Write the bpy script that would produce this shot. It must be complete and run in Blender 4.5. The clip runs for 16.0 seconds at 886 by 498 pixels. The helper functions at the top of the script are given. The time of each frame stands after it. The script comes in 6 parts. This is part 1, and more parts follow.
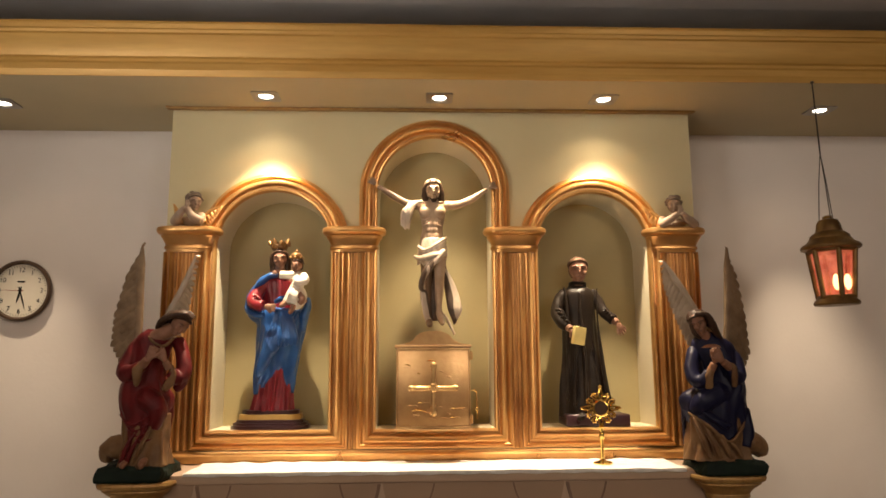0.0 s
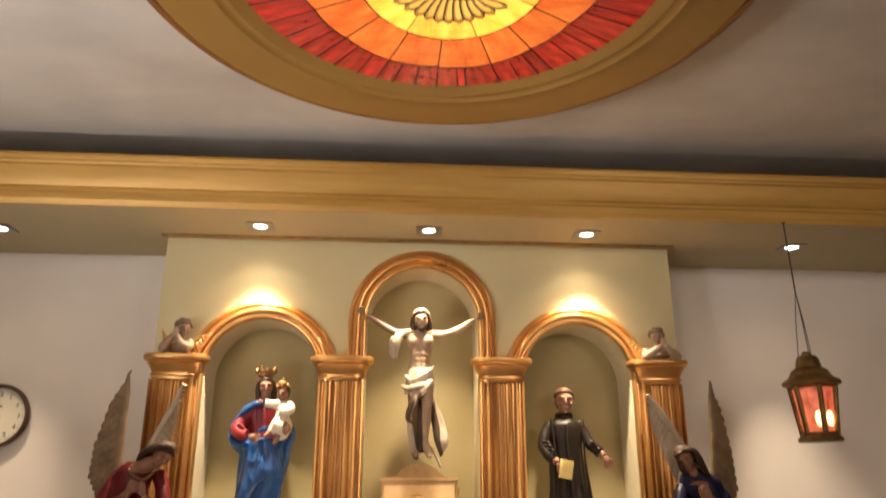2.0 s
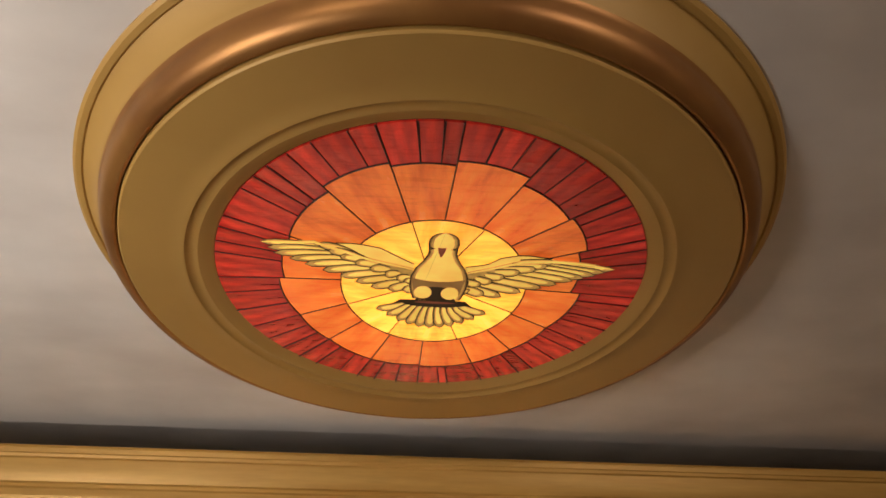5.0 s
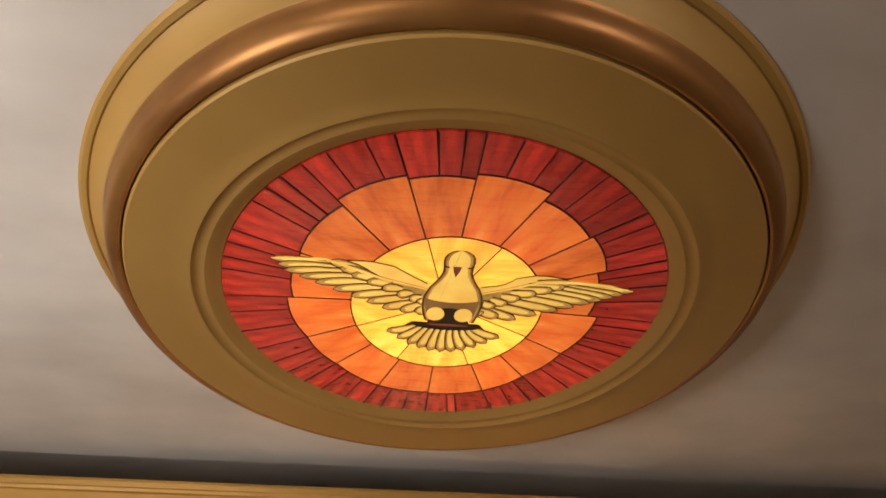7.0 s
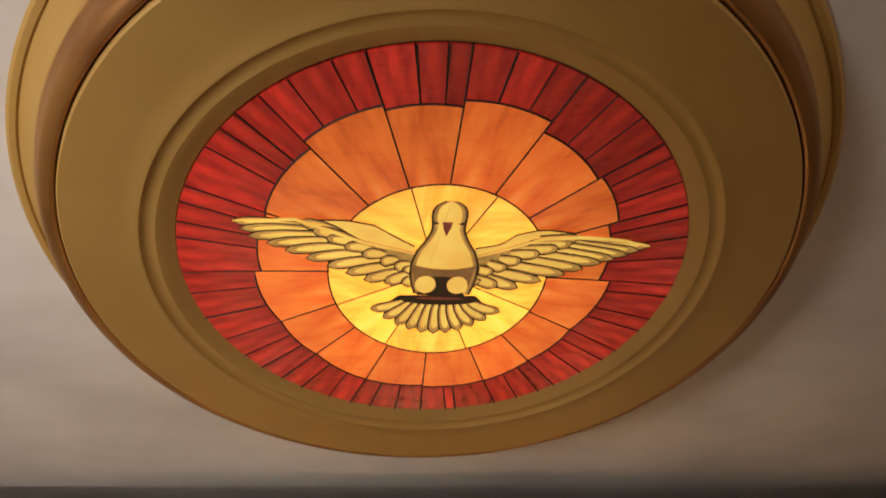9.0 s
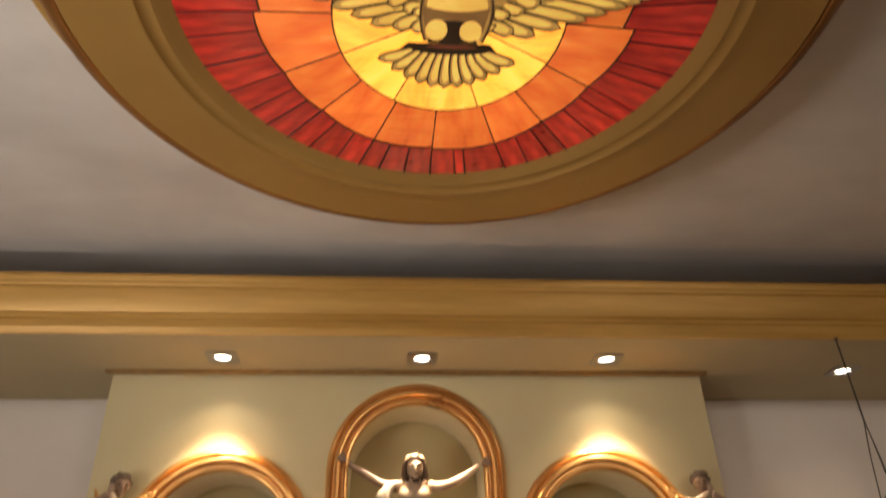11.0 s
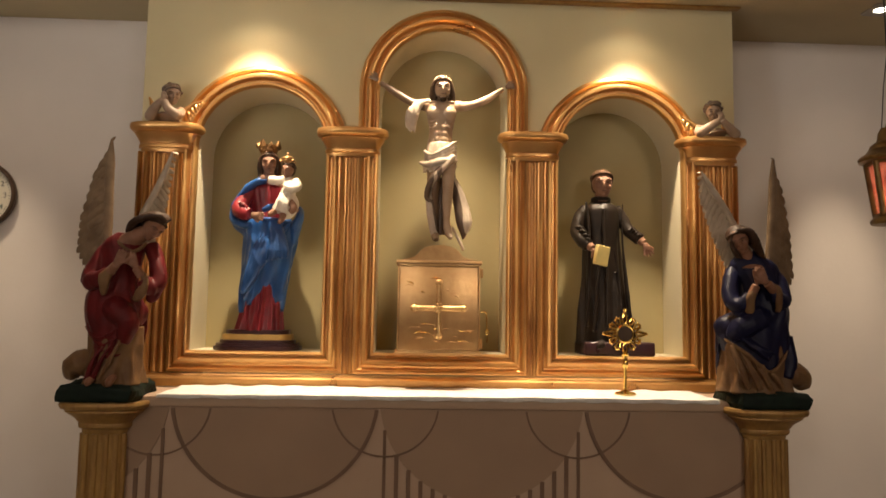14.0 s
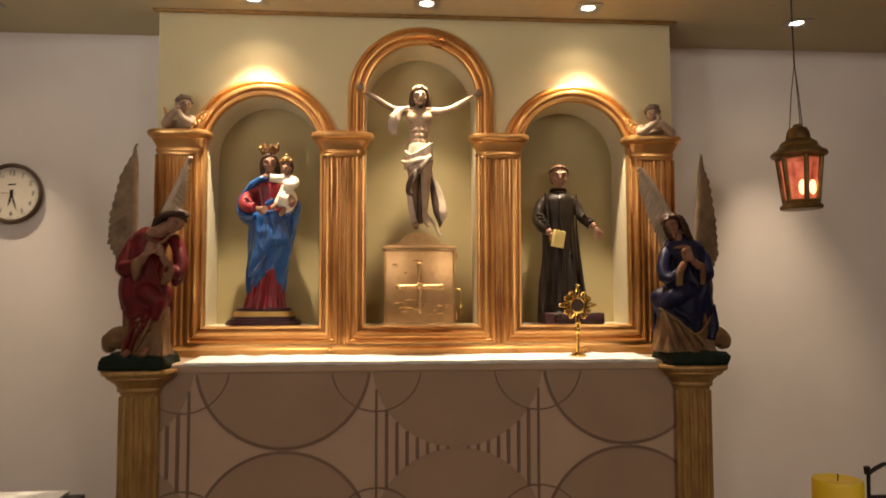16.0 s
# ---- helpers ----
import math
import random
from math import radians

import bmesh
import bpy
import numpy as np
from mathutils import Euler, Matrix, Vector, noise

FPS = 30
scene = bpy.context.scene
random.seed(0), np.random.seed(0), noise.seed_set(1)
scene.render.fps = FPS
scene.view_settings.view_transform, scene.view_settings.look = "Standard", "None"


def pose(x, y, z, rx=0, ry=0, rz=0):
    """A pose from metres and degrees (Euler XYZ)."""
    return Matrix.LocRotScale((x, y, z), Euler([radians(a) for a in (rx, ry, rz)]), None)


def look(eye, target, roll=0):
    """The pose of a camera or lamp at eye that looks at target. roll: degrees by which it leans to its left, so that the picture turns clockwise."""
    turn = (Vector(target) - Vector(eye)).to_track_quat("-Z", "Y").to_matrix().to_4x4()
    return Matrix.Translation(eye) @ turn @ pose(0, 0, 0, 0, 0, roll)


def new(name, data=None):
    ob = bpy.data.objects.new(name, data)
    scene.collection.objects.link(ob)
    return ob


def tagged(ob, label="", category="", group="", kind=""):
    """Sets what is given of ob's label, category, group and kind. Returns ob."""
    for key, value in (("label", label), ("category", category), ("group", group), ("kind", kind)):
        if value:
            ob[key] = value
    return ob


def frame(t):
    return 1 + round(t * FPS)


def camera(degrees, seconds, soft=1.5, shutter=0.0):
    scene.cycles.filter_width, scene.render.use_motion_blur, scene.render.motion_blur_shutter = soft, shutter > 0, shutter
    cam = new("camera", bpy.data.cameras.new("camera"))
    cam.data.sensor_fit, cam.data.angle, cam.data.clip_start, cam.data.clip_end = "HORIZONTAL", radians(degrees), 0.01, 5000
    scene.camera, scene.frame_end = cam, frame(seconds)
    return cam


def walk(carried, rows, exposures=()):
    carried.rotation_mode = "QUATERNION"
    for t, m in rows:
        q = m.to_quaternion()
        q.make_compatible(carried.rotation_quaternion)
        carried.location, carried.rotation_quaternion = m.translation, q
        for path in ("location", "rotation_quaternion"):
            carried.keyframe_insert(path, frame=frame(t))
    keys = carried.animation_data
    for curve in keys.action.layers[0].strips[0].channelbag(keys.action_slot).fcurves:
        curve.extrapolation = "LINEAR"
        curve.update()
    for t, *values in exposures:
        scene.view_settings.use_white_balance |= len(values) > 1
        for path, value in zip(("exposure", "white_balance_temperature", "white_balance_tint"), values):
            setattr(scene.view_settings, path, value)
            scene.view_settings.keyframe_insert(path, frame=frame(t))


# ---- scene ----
cam = camera(63.38, 16.0, soft=1.6, shutter=0.5)
# seconds, x, y, z, yaw, pitch, roll
ROWS = [
    (0.0, -0.105, 0.005, 1.563, -2.29, 9.13, 0.32),
    (0.5, -0.100, -0.040, 1.563, -1.60, 9.91, 0.11),
    (1.0, -0.079, -0.061, 1.570, -1.51, 11.00, -0.77),
    (1.5, -0.112, -0.065, 1.597, -2.87, 14.51, -0.20),
    (2.0, -0.154, -0.077, 1.646, -4.08, 17.89, -0.09),
    (2.5, -0.171, -0.101, 1.672, -3.97, 23.43, -0.19),
    (3.0, -0.180, -0.103, 1.697, -5.06, 27.02, 0.63),
    (3.5, -0.173, -0.100, 1.720, -4.58, 31.61, 0.75),
    (4.0, -0.156, -0.122, 1.735, -3.86, 35.53, 0.28),
    (4.5, -0.148, -0.137, 1.757, -4.83, 37.71, 0.19),
    (5.0, -0.143, -0.132, 1.754, -5.22, 38.79, 0.30),
    (5.2, -0.146, -0.130, 1.756, -5.21, 38.77, 0.33),
    (7.3, -0.202, 0.017, 1.744, -6.04, 43.59, 0.27),
    (7.5, -0.204, 0.062, 1.737, -6.48, 44.82, 1.52),
    (8.0, -0.146, 0.212, 1.740, -4.36, 47.83, 1.78),
    (8.2, -0.145, 0.267, 1.766, -4.11, 48.15, 2.06),
    (10.3, -0.154, 0.365, 1.762, -4.93, 39.03, 2.11),
    (10.5, -0.146, 0.420, 1.731, -4.26, 38.31, 2.25),
    (11.0, -0.148, 0.461, 1.692, -4.45, 30.42, 1.45),
    (11.5, -0.165, 0.481, 1.649, -3.57, 26.02, 1.01),
    (12.0, -0.146, 0.506, 1.568, -3.24, 20.45, 1.70),
    (12.5, -0.152, 0.505, 1.539, -3.44, 15.35, 1.21),
    (13.0, -0.132, 0.494, 1.493, -3.49, 10.22, 1.19),
    (13.5, -0.115, 0.452, 1.468, -2.86, 8.06, 0.77),
    (14.0, -0.129, 0.406, 1.430, -2.53, 5.15, -0.94),
    (14.5, -0.181, 0.268, 1.448, -4.30, 4.37, 1.16),
    (15.0, -0.205, 0.147, 1.439, -5.38, 3.53, 1.49),
    (15.5, -0.215, 0.034, 1.451, -6.16, 4.99, 0.70),
    (16.0, -0.158, -0.113, 1.428, -4.18, 3.38, 0.11),
]
walk(cam, [(t, pose(x, y, z, 90 + pitch, roll, yaw)) for t, x, y, z, yaw, pitch, roll in ROWS],
     exposures=[(0, -0.06), (1, 0.02), (1.5, 0.17), (2, 0.18), (2.5, 0.04), (3, -0.05), (5, -0.1), (7.4, -0.04), (8, -0.12), (10.5, -0.14), (11, -0.16), (11.5, -0.06), (12.5, 0.10), (13, 0.06), (13.5, -0.18), (14.5, -0.36), (16, -0.20)])

# ---- world and lamps ----
world = bpy.data.worlds.new("world")
scene.world = world
world.use_nodes = True
world.node_tree.nodes["Background"].inputs[0].default_value = (0.02, 0.02, 0.022, 1)
world.node_tree.nodes["Background"].inputs[1].default_value = 0.3


def lamp(name, kind, m, watts, colour, spot_size=1.0, spot_blend=1.0, shadow_soft_size=0.03, shape="SQUARE", size=0.5, size_y=0.5, spread=math.pi):
    data = bpy.data.lights.new(name, kind)
    data.energy, data.color = watts, colour
    if kind == "SPOT":
        data.spot_size, data.spot_blend, data.shadow_soft_size = spot_size, spot_blend, shadow_soft_size
    else:
        data.shape, data.size, data.spread = shape, size, spread
        if shape == "RECTANGLE":
            data.size_y = size_y
    ob = new(name, data)
    ob.matrix_world = m
    return ob


WARM = (1.0, 0.79, 0.55)
SPOTS = [(-0.835, 3.41, 215, 72), (0.02, 3.41, 150, 72), (0.845, 3.41, 215, 72), (2.03, 3.54, 120, 58), (-2.17, 3.54, 92, 58)]
for sx, sy, power, cone in SPOTS:
    lamp("downlight_beam", "SPOT", look((sx, sy, 2.862), (sx, sy + 0.06, 1.0)), power, WARM, spot_size=radians(cone), spot_blend=0.8, shadow_soft_size=0.025)
    lamp("downlight_spill", "SPOT", look((sx, sy, 2.860), (sx, sy + 0.03, 1.0)), power * 0.05, WARM, spot_size=radians(125), spot_blend=1.0, shadow_soft_size=0.03)
# added fill, no lamp seen: two areas behind the way, tilted at the altar
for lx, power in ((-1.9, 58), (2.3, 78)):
    lamp("room_fill", "AREA", look((lx, -2.2, 3.1), (lx, 1.5, 0.0)), power, (1.0, 0.85, 0.70), size=0.9)
# added fill, no window known: aimed up to brighten the ceiling's left
lamp("side_fill", "AREA", look((-3.3, -0.6, 1.1), (-1.9, 1.2, 3.24)), 52, (1.0, 0.93, 0.86), shape="RECTANGLE", size=1.3, size_y=1.3, spread=radians(75))

# ---- materials ----


def material(name, colour, rough=0.5, metal=0.0, colour2=None, scale=8.0, bump=0.0, bump_scale=60.0, fine=0.0, stretch=(1, 1, 1), random_value=0.0, emit=0.0, coat=0.0):
    m = bpy.data.materials.new(name)
    m.use_nodes = True
    nt = m.node_tree
    b = nt.nodes["Principled BSDF"]
    b.inputs["Roughness"].default_value, b.inputs["Metallic"].default_value = rough, metal
    b.inputs["Coat Weight"].default_value = coat
    co = nt.nodes.new("ShaderNodeTexCoord")
    mp = nt.nodes.new("ShaderNodeMapping")
    mp.inputs["Scale"].default_value = stretch
    nt.links.new(co.outputs["Object"], mp.inputs["Vector"])
    c2 = colour2 or tuple(c * 0.82 for c in colour)
    n1 = nt.nodes.new("ShaderNodeTexNoise")
    n1.inputs["Scale"].default_value, n1.inputs["Detail"].default_value = scale, 5
    nt.links.new(mp.outputs[0], n1.inputs["Vector"])
    ramp = nt.nodes.new("ShaderNodeValToRGB")
    ramp.color_ramp.elements[0].position, ramp.color_ramp.elements[1].position = 0.32, 0.68
    ramp.color_ramp.elements[0].color, ramp.color_ramp.elements[1].color = (*c2, 1), (*colour, 1)
    nt.links.new(n1.outputs["Fac"], ramp.inputs["Fac"])
    out = ramp.outputs["Color"]
    n2 = nt.nodes.new("ShaderNodeTexNoise")
    n2.inputs["Scale"].default_value, n2.inputs["Detail"].default_value = bump_scale, 4
    nt.links.new(mp.outputs[0], n2.inputs["Vector"])
    if fine:
        mix = nt.nodes.new("ShaderNodeMix")
        mix.data_type, mix.blend_type = "RGBA", "OVERLAY"
        mix.inputs["Factor"].default_value = fine
        nt.links.new(out, mix.inputs["A"])
        nt.links.new(n2.outputs["Fac"], mix.inputs["B"])
        out = mix.outputs["Result"]
    if random_value:
        info = nt.nodes.new("ShaderNodeObjectInfo")
        span = nt.nodes.new("ShaderNodeMapRange")
        span.inputs["To Min"].default_value, span.inputs["To Max"].default_value = 1 - random_value, 1 + random_value
        nt.links.new(info.outputs["Random"], span.inputs["Value"])
        hsv = nt.nodes.new("ShaderNodeHueSaturation")
        nt.links.new(span.outputs[0], hsv.inputs["Value"])
        nt.links.new(out, hsv.inputs["Color"])
        out = hsv.outputs["Color"]
    nt.links.new(out, b.inputs["Base Color"])
    if emit:
        nt.links.new(out, b.inputs["Emission Color"])
        b.inputs["Emission Strength"].default_value = emit
    if bump:
        bp = nt.nodes.new("ShaderNodeBump")
        bp.inputs["Strength"].default_value, bp.inputs["Distance"].default_value = bump, 0.004
        nt.links.new(n2.outputs["Fac"], bp.inputs["Height"])
        nt.links.new(bp.outputs[0], b.inputs["Normal"])
    # wear: the gloss varies with the large pattern
    rr = nt.nodes.new("ShaderNodeMapRange")
    rr.inputs["To Min"].default_value, rr.inputs["To Max"].default_value = max(rough - 0.08, 0.02), min(rough + 0.08, 1)
    nt.links.new(n1.outputs["Fac"], rr.inputs["Value"])
    nt.links.new(rr.outputs[0], b.inputs["Roughness"])
    return m


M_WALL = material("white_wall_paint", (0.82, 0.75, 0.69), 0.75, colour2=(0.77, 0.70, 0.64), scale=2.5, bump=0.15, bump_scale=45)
# for the unseen walls, an invented dark tan that cuts bounced light
M_ROOM = material("unseen_wall_tan", (0.34, 0.27, 0.20), 0.75, colour2=(0.30, 0.24, 0.18), scale=2.5, bump=0.15, bump_scale=45)
M_CEIL = material("plaster_ceiling", (0.66, 0.61, 0.56), 0.75, colour2=(0.50, 0.455, 0.415), scale=1.4, stretch=(1.0, 1.6, 1), bump=0.9, bump_scale=3.2, fine=0.05)
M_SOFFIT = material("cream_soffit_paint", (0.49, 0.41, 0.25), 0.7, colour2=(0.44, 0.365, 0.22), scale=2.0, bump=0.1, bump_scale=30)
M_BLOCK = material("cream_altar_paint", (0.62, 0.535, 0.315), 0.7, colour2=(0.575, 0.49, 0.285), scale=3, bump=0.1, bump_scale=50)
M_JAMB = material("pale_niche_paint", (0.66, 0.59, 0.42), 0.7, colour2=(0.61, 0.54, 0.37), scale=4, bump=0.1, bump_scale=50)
# niche cream darkened to olive: the recess's shade is in the colour
M_NICHE = material("shaded_olive_niche_paint", (0.42, 0.35, 0.178), 0.7, colour2=(0.375, 0.31, 0.155), scale=3, bump=0.15, bump_scale=30)
M_CORNICE = material("ochre_gold_paint", (0.52, 0.305, 0.075), 0.45, 0.25, colour2=(0.43, 0.235, 0.05), scale=3, stretch=(0.6, 6, 6), bump=0.1, bump_scale=14, fine=0.12)
M_GOLD = material("aged_gold_leaf", (0.60, 0.32, 0.105), 0.33, 0.76, colour2=(0.40, 0.18, 0.06), scale=7, stretch=(1.3, 1.3, 0.9), bump=0.12, bump_scale=16, fine=0.04)
M_GOLD_ARCH = material("aged_gold_leaf_arch", (0.70, 0.40, 0.14), 0.30, 0.76, colour2=(0.52, 0.26, 0.085), scale=5, bump=0.1, bump_scale=20, fine=0.06)
M_GOLD_DULL = material("dull_gold_paint", (0.42, 0.26, 0.08), 0.5, 0.4, colour2=(0.28, 0.15, 0.05), scale=8, stretch=(3, 3, 0.7), bump=0.25, bump_scale=25, fine=0.3)
M_RING = material("medallion_gold_paint", (0.41, 0.24, 0.060), 0.55, 0.15, colour2=(0.36, 0.203, 0.049), scale=2.5, bump=0.08, bump_scale=12)
M_COPPER = material("copper_gold_moulding", (0.33, 0.155, 0.040), 0.40, 0.60, colour2=(0.22, 0.09, 0.024), scale=4, bump=0.1, bump_scale=30)
M_BRASS = material("polished_brass", (0.85, 0.60, 0.18), 0.18, 1.0, colour2=(0.75, 0.48, 0.12), scale=20)
M_CROWN = material("worn_brown_gold", (0.36, 0.21, 0.08), 0.38, 0.75, colour2=(0.20, 0.10, 0.04), scale=25, bump=0.3, bump_scale=60)
M_TAB = material("satin_copper_gold", (0.72, 0.46, 0.22), 0.36, 0.85, colour2=(0.58, 0.34, 0.14), scale=6, bump=0.5, bump_scale=28, fine=0.2)
M_CLOTH = material("white_linen", (0.86, 0.84, 0.80), 0.9, scale=30, bump=0.4, bump_scale=120)
M_PANEL = material("beige_panel", (0.46, 0.335, 0.235), 0.6, colour2=(0.42, 0.30, 0.21), scale=4, bump=0.1)
M_PANEL_DARK = material("brown_panel_discs", (0.34, 0.23, 0.15), 0.55, colour2=(0.305, 0.205, 0.135), scale=4, bump=0.1)
M_PANEL_LINE = material("dark_brown_line", (0.20, 0.122, 0.078), 0.55, scale=10)
# unseen floor; its dark brown is chosen to keep bounce off the ceiling
M_FLOOR = material("unseen_floor_brown", (0.145, 0.11, 0.085), 0.4, colour2=(0.11, 0.083, 0.063), scale=4, fine=0.2)
M_BEZEL = material("grey_steel_bezel", (0.40, 0.37, 0.33), 0.35, 0.9)
M_BULB = material("lit_bulb", (1.0, 0.93, 0.80), 0.4, emit=14.0, colour2=(1.0, 0.92, 0.78))
M_DARK = material("dark_iron", (0.03, 0.025, 0.02), 0.5, 0.6, scale=30, bump=0.2)
M_CABLE = material("dark_cable", (0.05, 0.04, 0.03), 0.6, scale=30)
M_LANTERN = material("antique_brass", (0.30, 0.19, 0.07), 0.45, 0.8, colour2=(0.14, 0.08, 0.03), scale=14, bump=0.4, bump_scale=50)
M_WAX = material("yellow_wax", (0.85, 0.62, 0.03), 0.45, colour2=(0.8, 0.55, 0.03), scale=10)
M_CLOCK_RIM = material("dark_bronze_plastic", (0.10, 0.060, 0.038), 0.3, 0.3, scale=10)
M_CLOCK_FACE = material("cream_clock_face", (0.72, 0.66, 0.54), 0.5, colour2=(0.70, 0.64, 0.52), scale=5)
M_INK = material("black_ink", (0.02, 0.02, 0.02), 0.6)
M_RED_INK = material("red_ink", (0.35, 0.03, 0.02), 0.6)
# painted plaster of the figures
P_SKIN = material("painted_skin", (0.30, 0.165, 0.108), 0.5, colour2=(0.25, 0.13, 0.082), scale=30, bump=0.1)
P_SKIN_DARK = material("darkened_painted_skin", (0.26, 0.13, 0.08), 0.45, colour2=(0.20, 0.095, 0.055), scale=30, bump=0.15)
P_RED = material("crimson_paint", (0.26, 0.018, 0.028), 0.34, colour2=(0.16, 0.010, 0.016), scale=14, bump=0.3, bump_scale=40)
P_DARKRED = material("dark_red_paint", (0.125, 0.009, 0.010), 0.46, colour2=(0.07, 0.006, 0.007), scale=14, bump=0.3, bump_scale=40)
P_BLUE = material("cobalt_paint", (0.022, 0.10, 0.32), 0.32, colour2=(0.012, 0.055, 0.19), scale=12, bump=0.3, bump_scale=40)
P_NAVY = material("navy_paint", (0.008, 0.009, 0.034), 0.45, colour2=(0.005, 0.005, 0.022), scale=12, bump=0.3, bump_scale=40)
P_BROWN_HAIR = material("brown_hair", (0.085, 0.045, 0.025), 0.5, scale=40, bump=0.6, bump_scale=80)
P_WHITE = material("white_paint", (0.78, 0.72, 0.62), 0.45, colour2=(0.66, 0.58, 0.46), scale=16, bump=0.2, bump_scale=50)
P_HAIR = material("dark_brown_hair", (0.045, 0.022, 0.012), 0.5, scale=40, bump=0.6, bump_scale=80)
P_BLACK = material("black_cassock_paint", (0.026, 0.017, 0.012), 0.44, colour2=(0.014, 0.010, 0.007), scale=12, bump=0.3, bump_scale=40)
P_PLINTH = material("maroon_plinth", (0.05, 0.02, 0.025), 0.3, scale=12)
P_GREEN = material("dark_green_base", (0.007, 0.016, 0.010), 0.7, colour2=(0.004, 0.009, 0.006), scale=18, bump=0.6, bump_scale=30)
P_TAN = material("tan_lining", (0.20, 0.115, 0.052), 0.5, colour2=(0.12, 0.06, 0.028), scale=14, bump=0.4, bump_scale=40)
P_WING = material("worn_wing_paint", (0.25, 0.17, 0.10), 0.5, colour2=(0.14, 0.09, 0.05), scale=14, bump=0.4, bump_scale=40)
P_WING_PALE = material("pale_wing_paint", (0.42, 0.35, 0.27), 0.5, colour2=(0.30, 0.24, 0.17), scale=14, bump=0.4, bump_scale=40)
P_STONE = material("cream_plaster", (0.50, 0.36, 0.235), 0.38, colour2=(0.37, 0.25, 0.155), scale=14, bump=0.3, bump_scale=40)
# darker copy of the cream plaster: shade on one arm and leg, brown palms
P_STONE_DARK = material("tan_shaded_plaster", (0.26, 0.165, 0.095), 0.42, colour2=(0.18, 0.11, 0.06), scale=14, bump=0.3, bump_scale=40)
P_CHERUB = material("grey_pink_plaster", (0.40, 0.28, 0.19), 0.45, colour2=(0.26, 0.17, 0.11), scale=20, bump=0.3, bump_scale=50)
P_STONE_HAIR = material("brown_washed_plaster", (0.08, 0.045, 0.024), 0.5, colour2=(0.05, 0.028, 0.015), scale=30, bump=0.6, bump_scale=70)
# darkest copy: puts shade into some folds and the gap between the legs
P_STONE_SHADE = material("brown_shade_cloth", (0.13, 0.08, 0.048), 0.5, colour2=(0.08, 0.05, 0.03), scale=14, bump=0.3, bump_scale=40)
P_CHERUB_HAIR = material("grey_brown_curls", (0.17, 0.12, 0.085), 0.5, colour2=(0.11, 0.075, 0.05), scale=24, bump=0.4, bump_scale=70)
M_CROSS = material("satin_bright_gold", (0.78, 0.53, 0.24), 0.34, 0.85, colour2=(0.6, 0.36, 0.15), scale=30, bump=0.5, bump_scale=60)
M_BRASS_DULL = material("satin_gold_band", (0.62, 0.42, 0.14), 0.4, 0.5, colour2=(0.5, 0.32, 0.1), scale=14)
P_LINEN = material("washed_cream_plaster", (0.62, 0.52, 0.40), 0.45, colour2=(0.46, 0.36, 0.26), scale=16, bump=0.2, bump_scale=50)
P_BOOK = material("cream_paper", (0.72, 0.58, 0.22), 0.6, scale=20)

for m in (P_DARKRED, P_NAVY, P_GREEN, P_WING, P_TAN, P_HAIR, P_BROWN_HAIR, P_STONE_HAIR, P_SKIN, P_SKIN_DARK, P_BLACK):
    m.node_tree.nodes["Principled BSDF"].inputs["Specular IOR Level"].default_value = 0.22

# ---- mesh helpers ----


def smooth(me, angle=40):
    for p in me.polygons:
        p.use_smooth = True
    if angle:
        bm = bmesh.new()
        bm.from_mesh(me)
        for e in bm.edges:
            if len(e.link_faces) == 2 and e.calc_face_angle(0) > radians(angle):
                e.smooth = False
        bm.to_mesh(me)
        bm.free()


def mesh(name, bm, mats, angle=40):
    bmesh.ops.recalc_face_normals(bm, faces=bm.faces)
    me = bpy.data.meshes.new(name)
    bm.to_mesh(me)
    bm.free()
    for m in mats if isinstance(mats, (list, tuple)) else [mats]:
        me.materials.append(m)
    smooth(me, angle)
    return me


def part(name, bm, mat, parent=None, label="", angle=40):
    ob = new(name, mesh(name, bm, mat, angle))
    if parent is not None:
        ob.parent = parent
    if label:
        ob["label"] = label
    return ob


def thing(name, label, category, group="", place=(0, 0, 0)):
    ob = new(name)
    ob.location = place
    ob.empty_display_size = 0.05
    return tagged(ob, label, category, group)


def setting(name, bm, mat, label, category, angle=40):
    return tagged(part(name, bm, mat, None, "", angle), label, category, "", "structure")


def box(bm, x0, x1, y0, y1, z0, z1, bevel=0.0, mi=0):
    v = [bm.verts.new((x, y, z)) for x in (x0, x1) for y in (y0, y1) for z in (z0, z1)]
    fs = [bm.faces.new([v[i] for i in q]) for q in ((0, 1, 3, 2), (4, 6, 7, 5), (0, 4, 5, 1), (2, 3, 7, 6), (0, 2, 6, 4), (1, 5, 7, 3))]
    for f in fs:
        f.material_index = mi
    if bevel:
        es = {e for f in fs for e in f.edges}
        bmesh.ops.bevel(bm, geom=list(es), offset=bevel, segments=2, affect="EDGES", profile=0.5, material=mi)
    return fs


def rings(bm, loops, mi=0, cap=True, closed=True):
    """Skins a list of loops of points that have the same length."""
    made = [[bm.verts.new(p) for p in lp] for lp in loops]
    n = len(made[0])
    fs = []
    for a, b in zip(made, made[1:]):
        for i in range(n if closed else n - 1):
            j = (i + 1) % n
            fs.append(bm.faces.new((a[i], a[j], b[j], b[i])))
    if cap and closed:
        fs += [bm.faces.new(made[0][::-1]), bm.faces.new(made[-1])]
    for f in fs:
        f.material_index = mi
    return fs


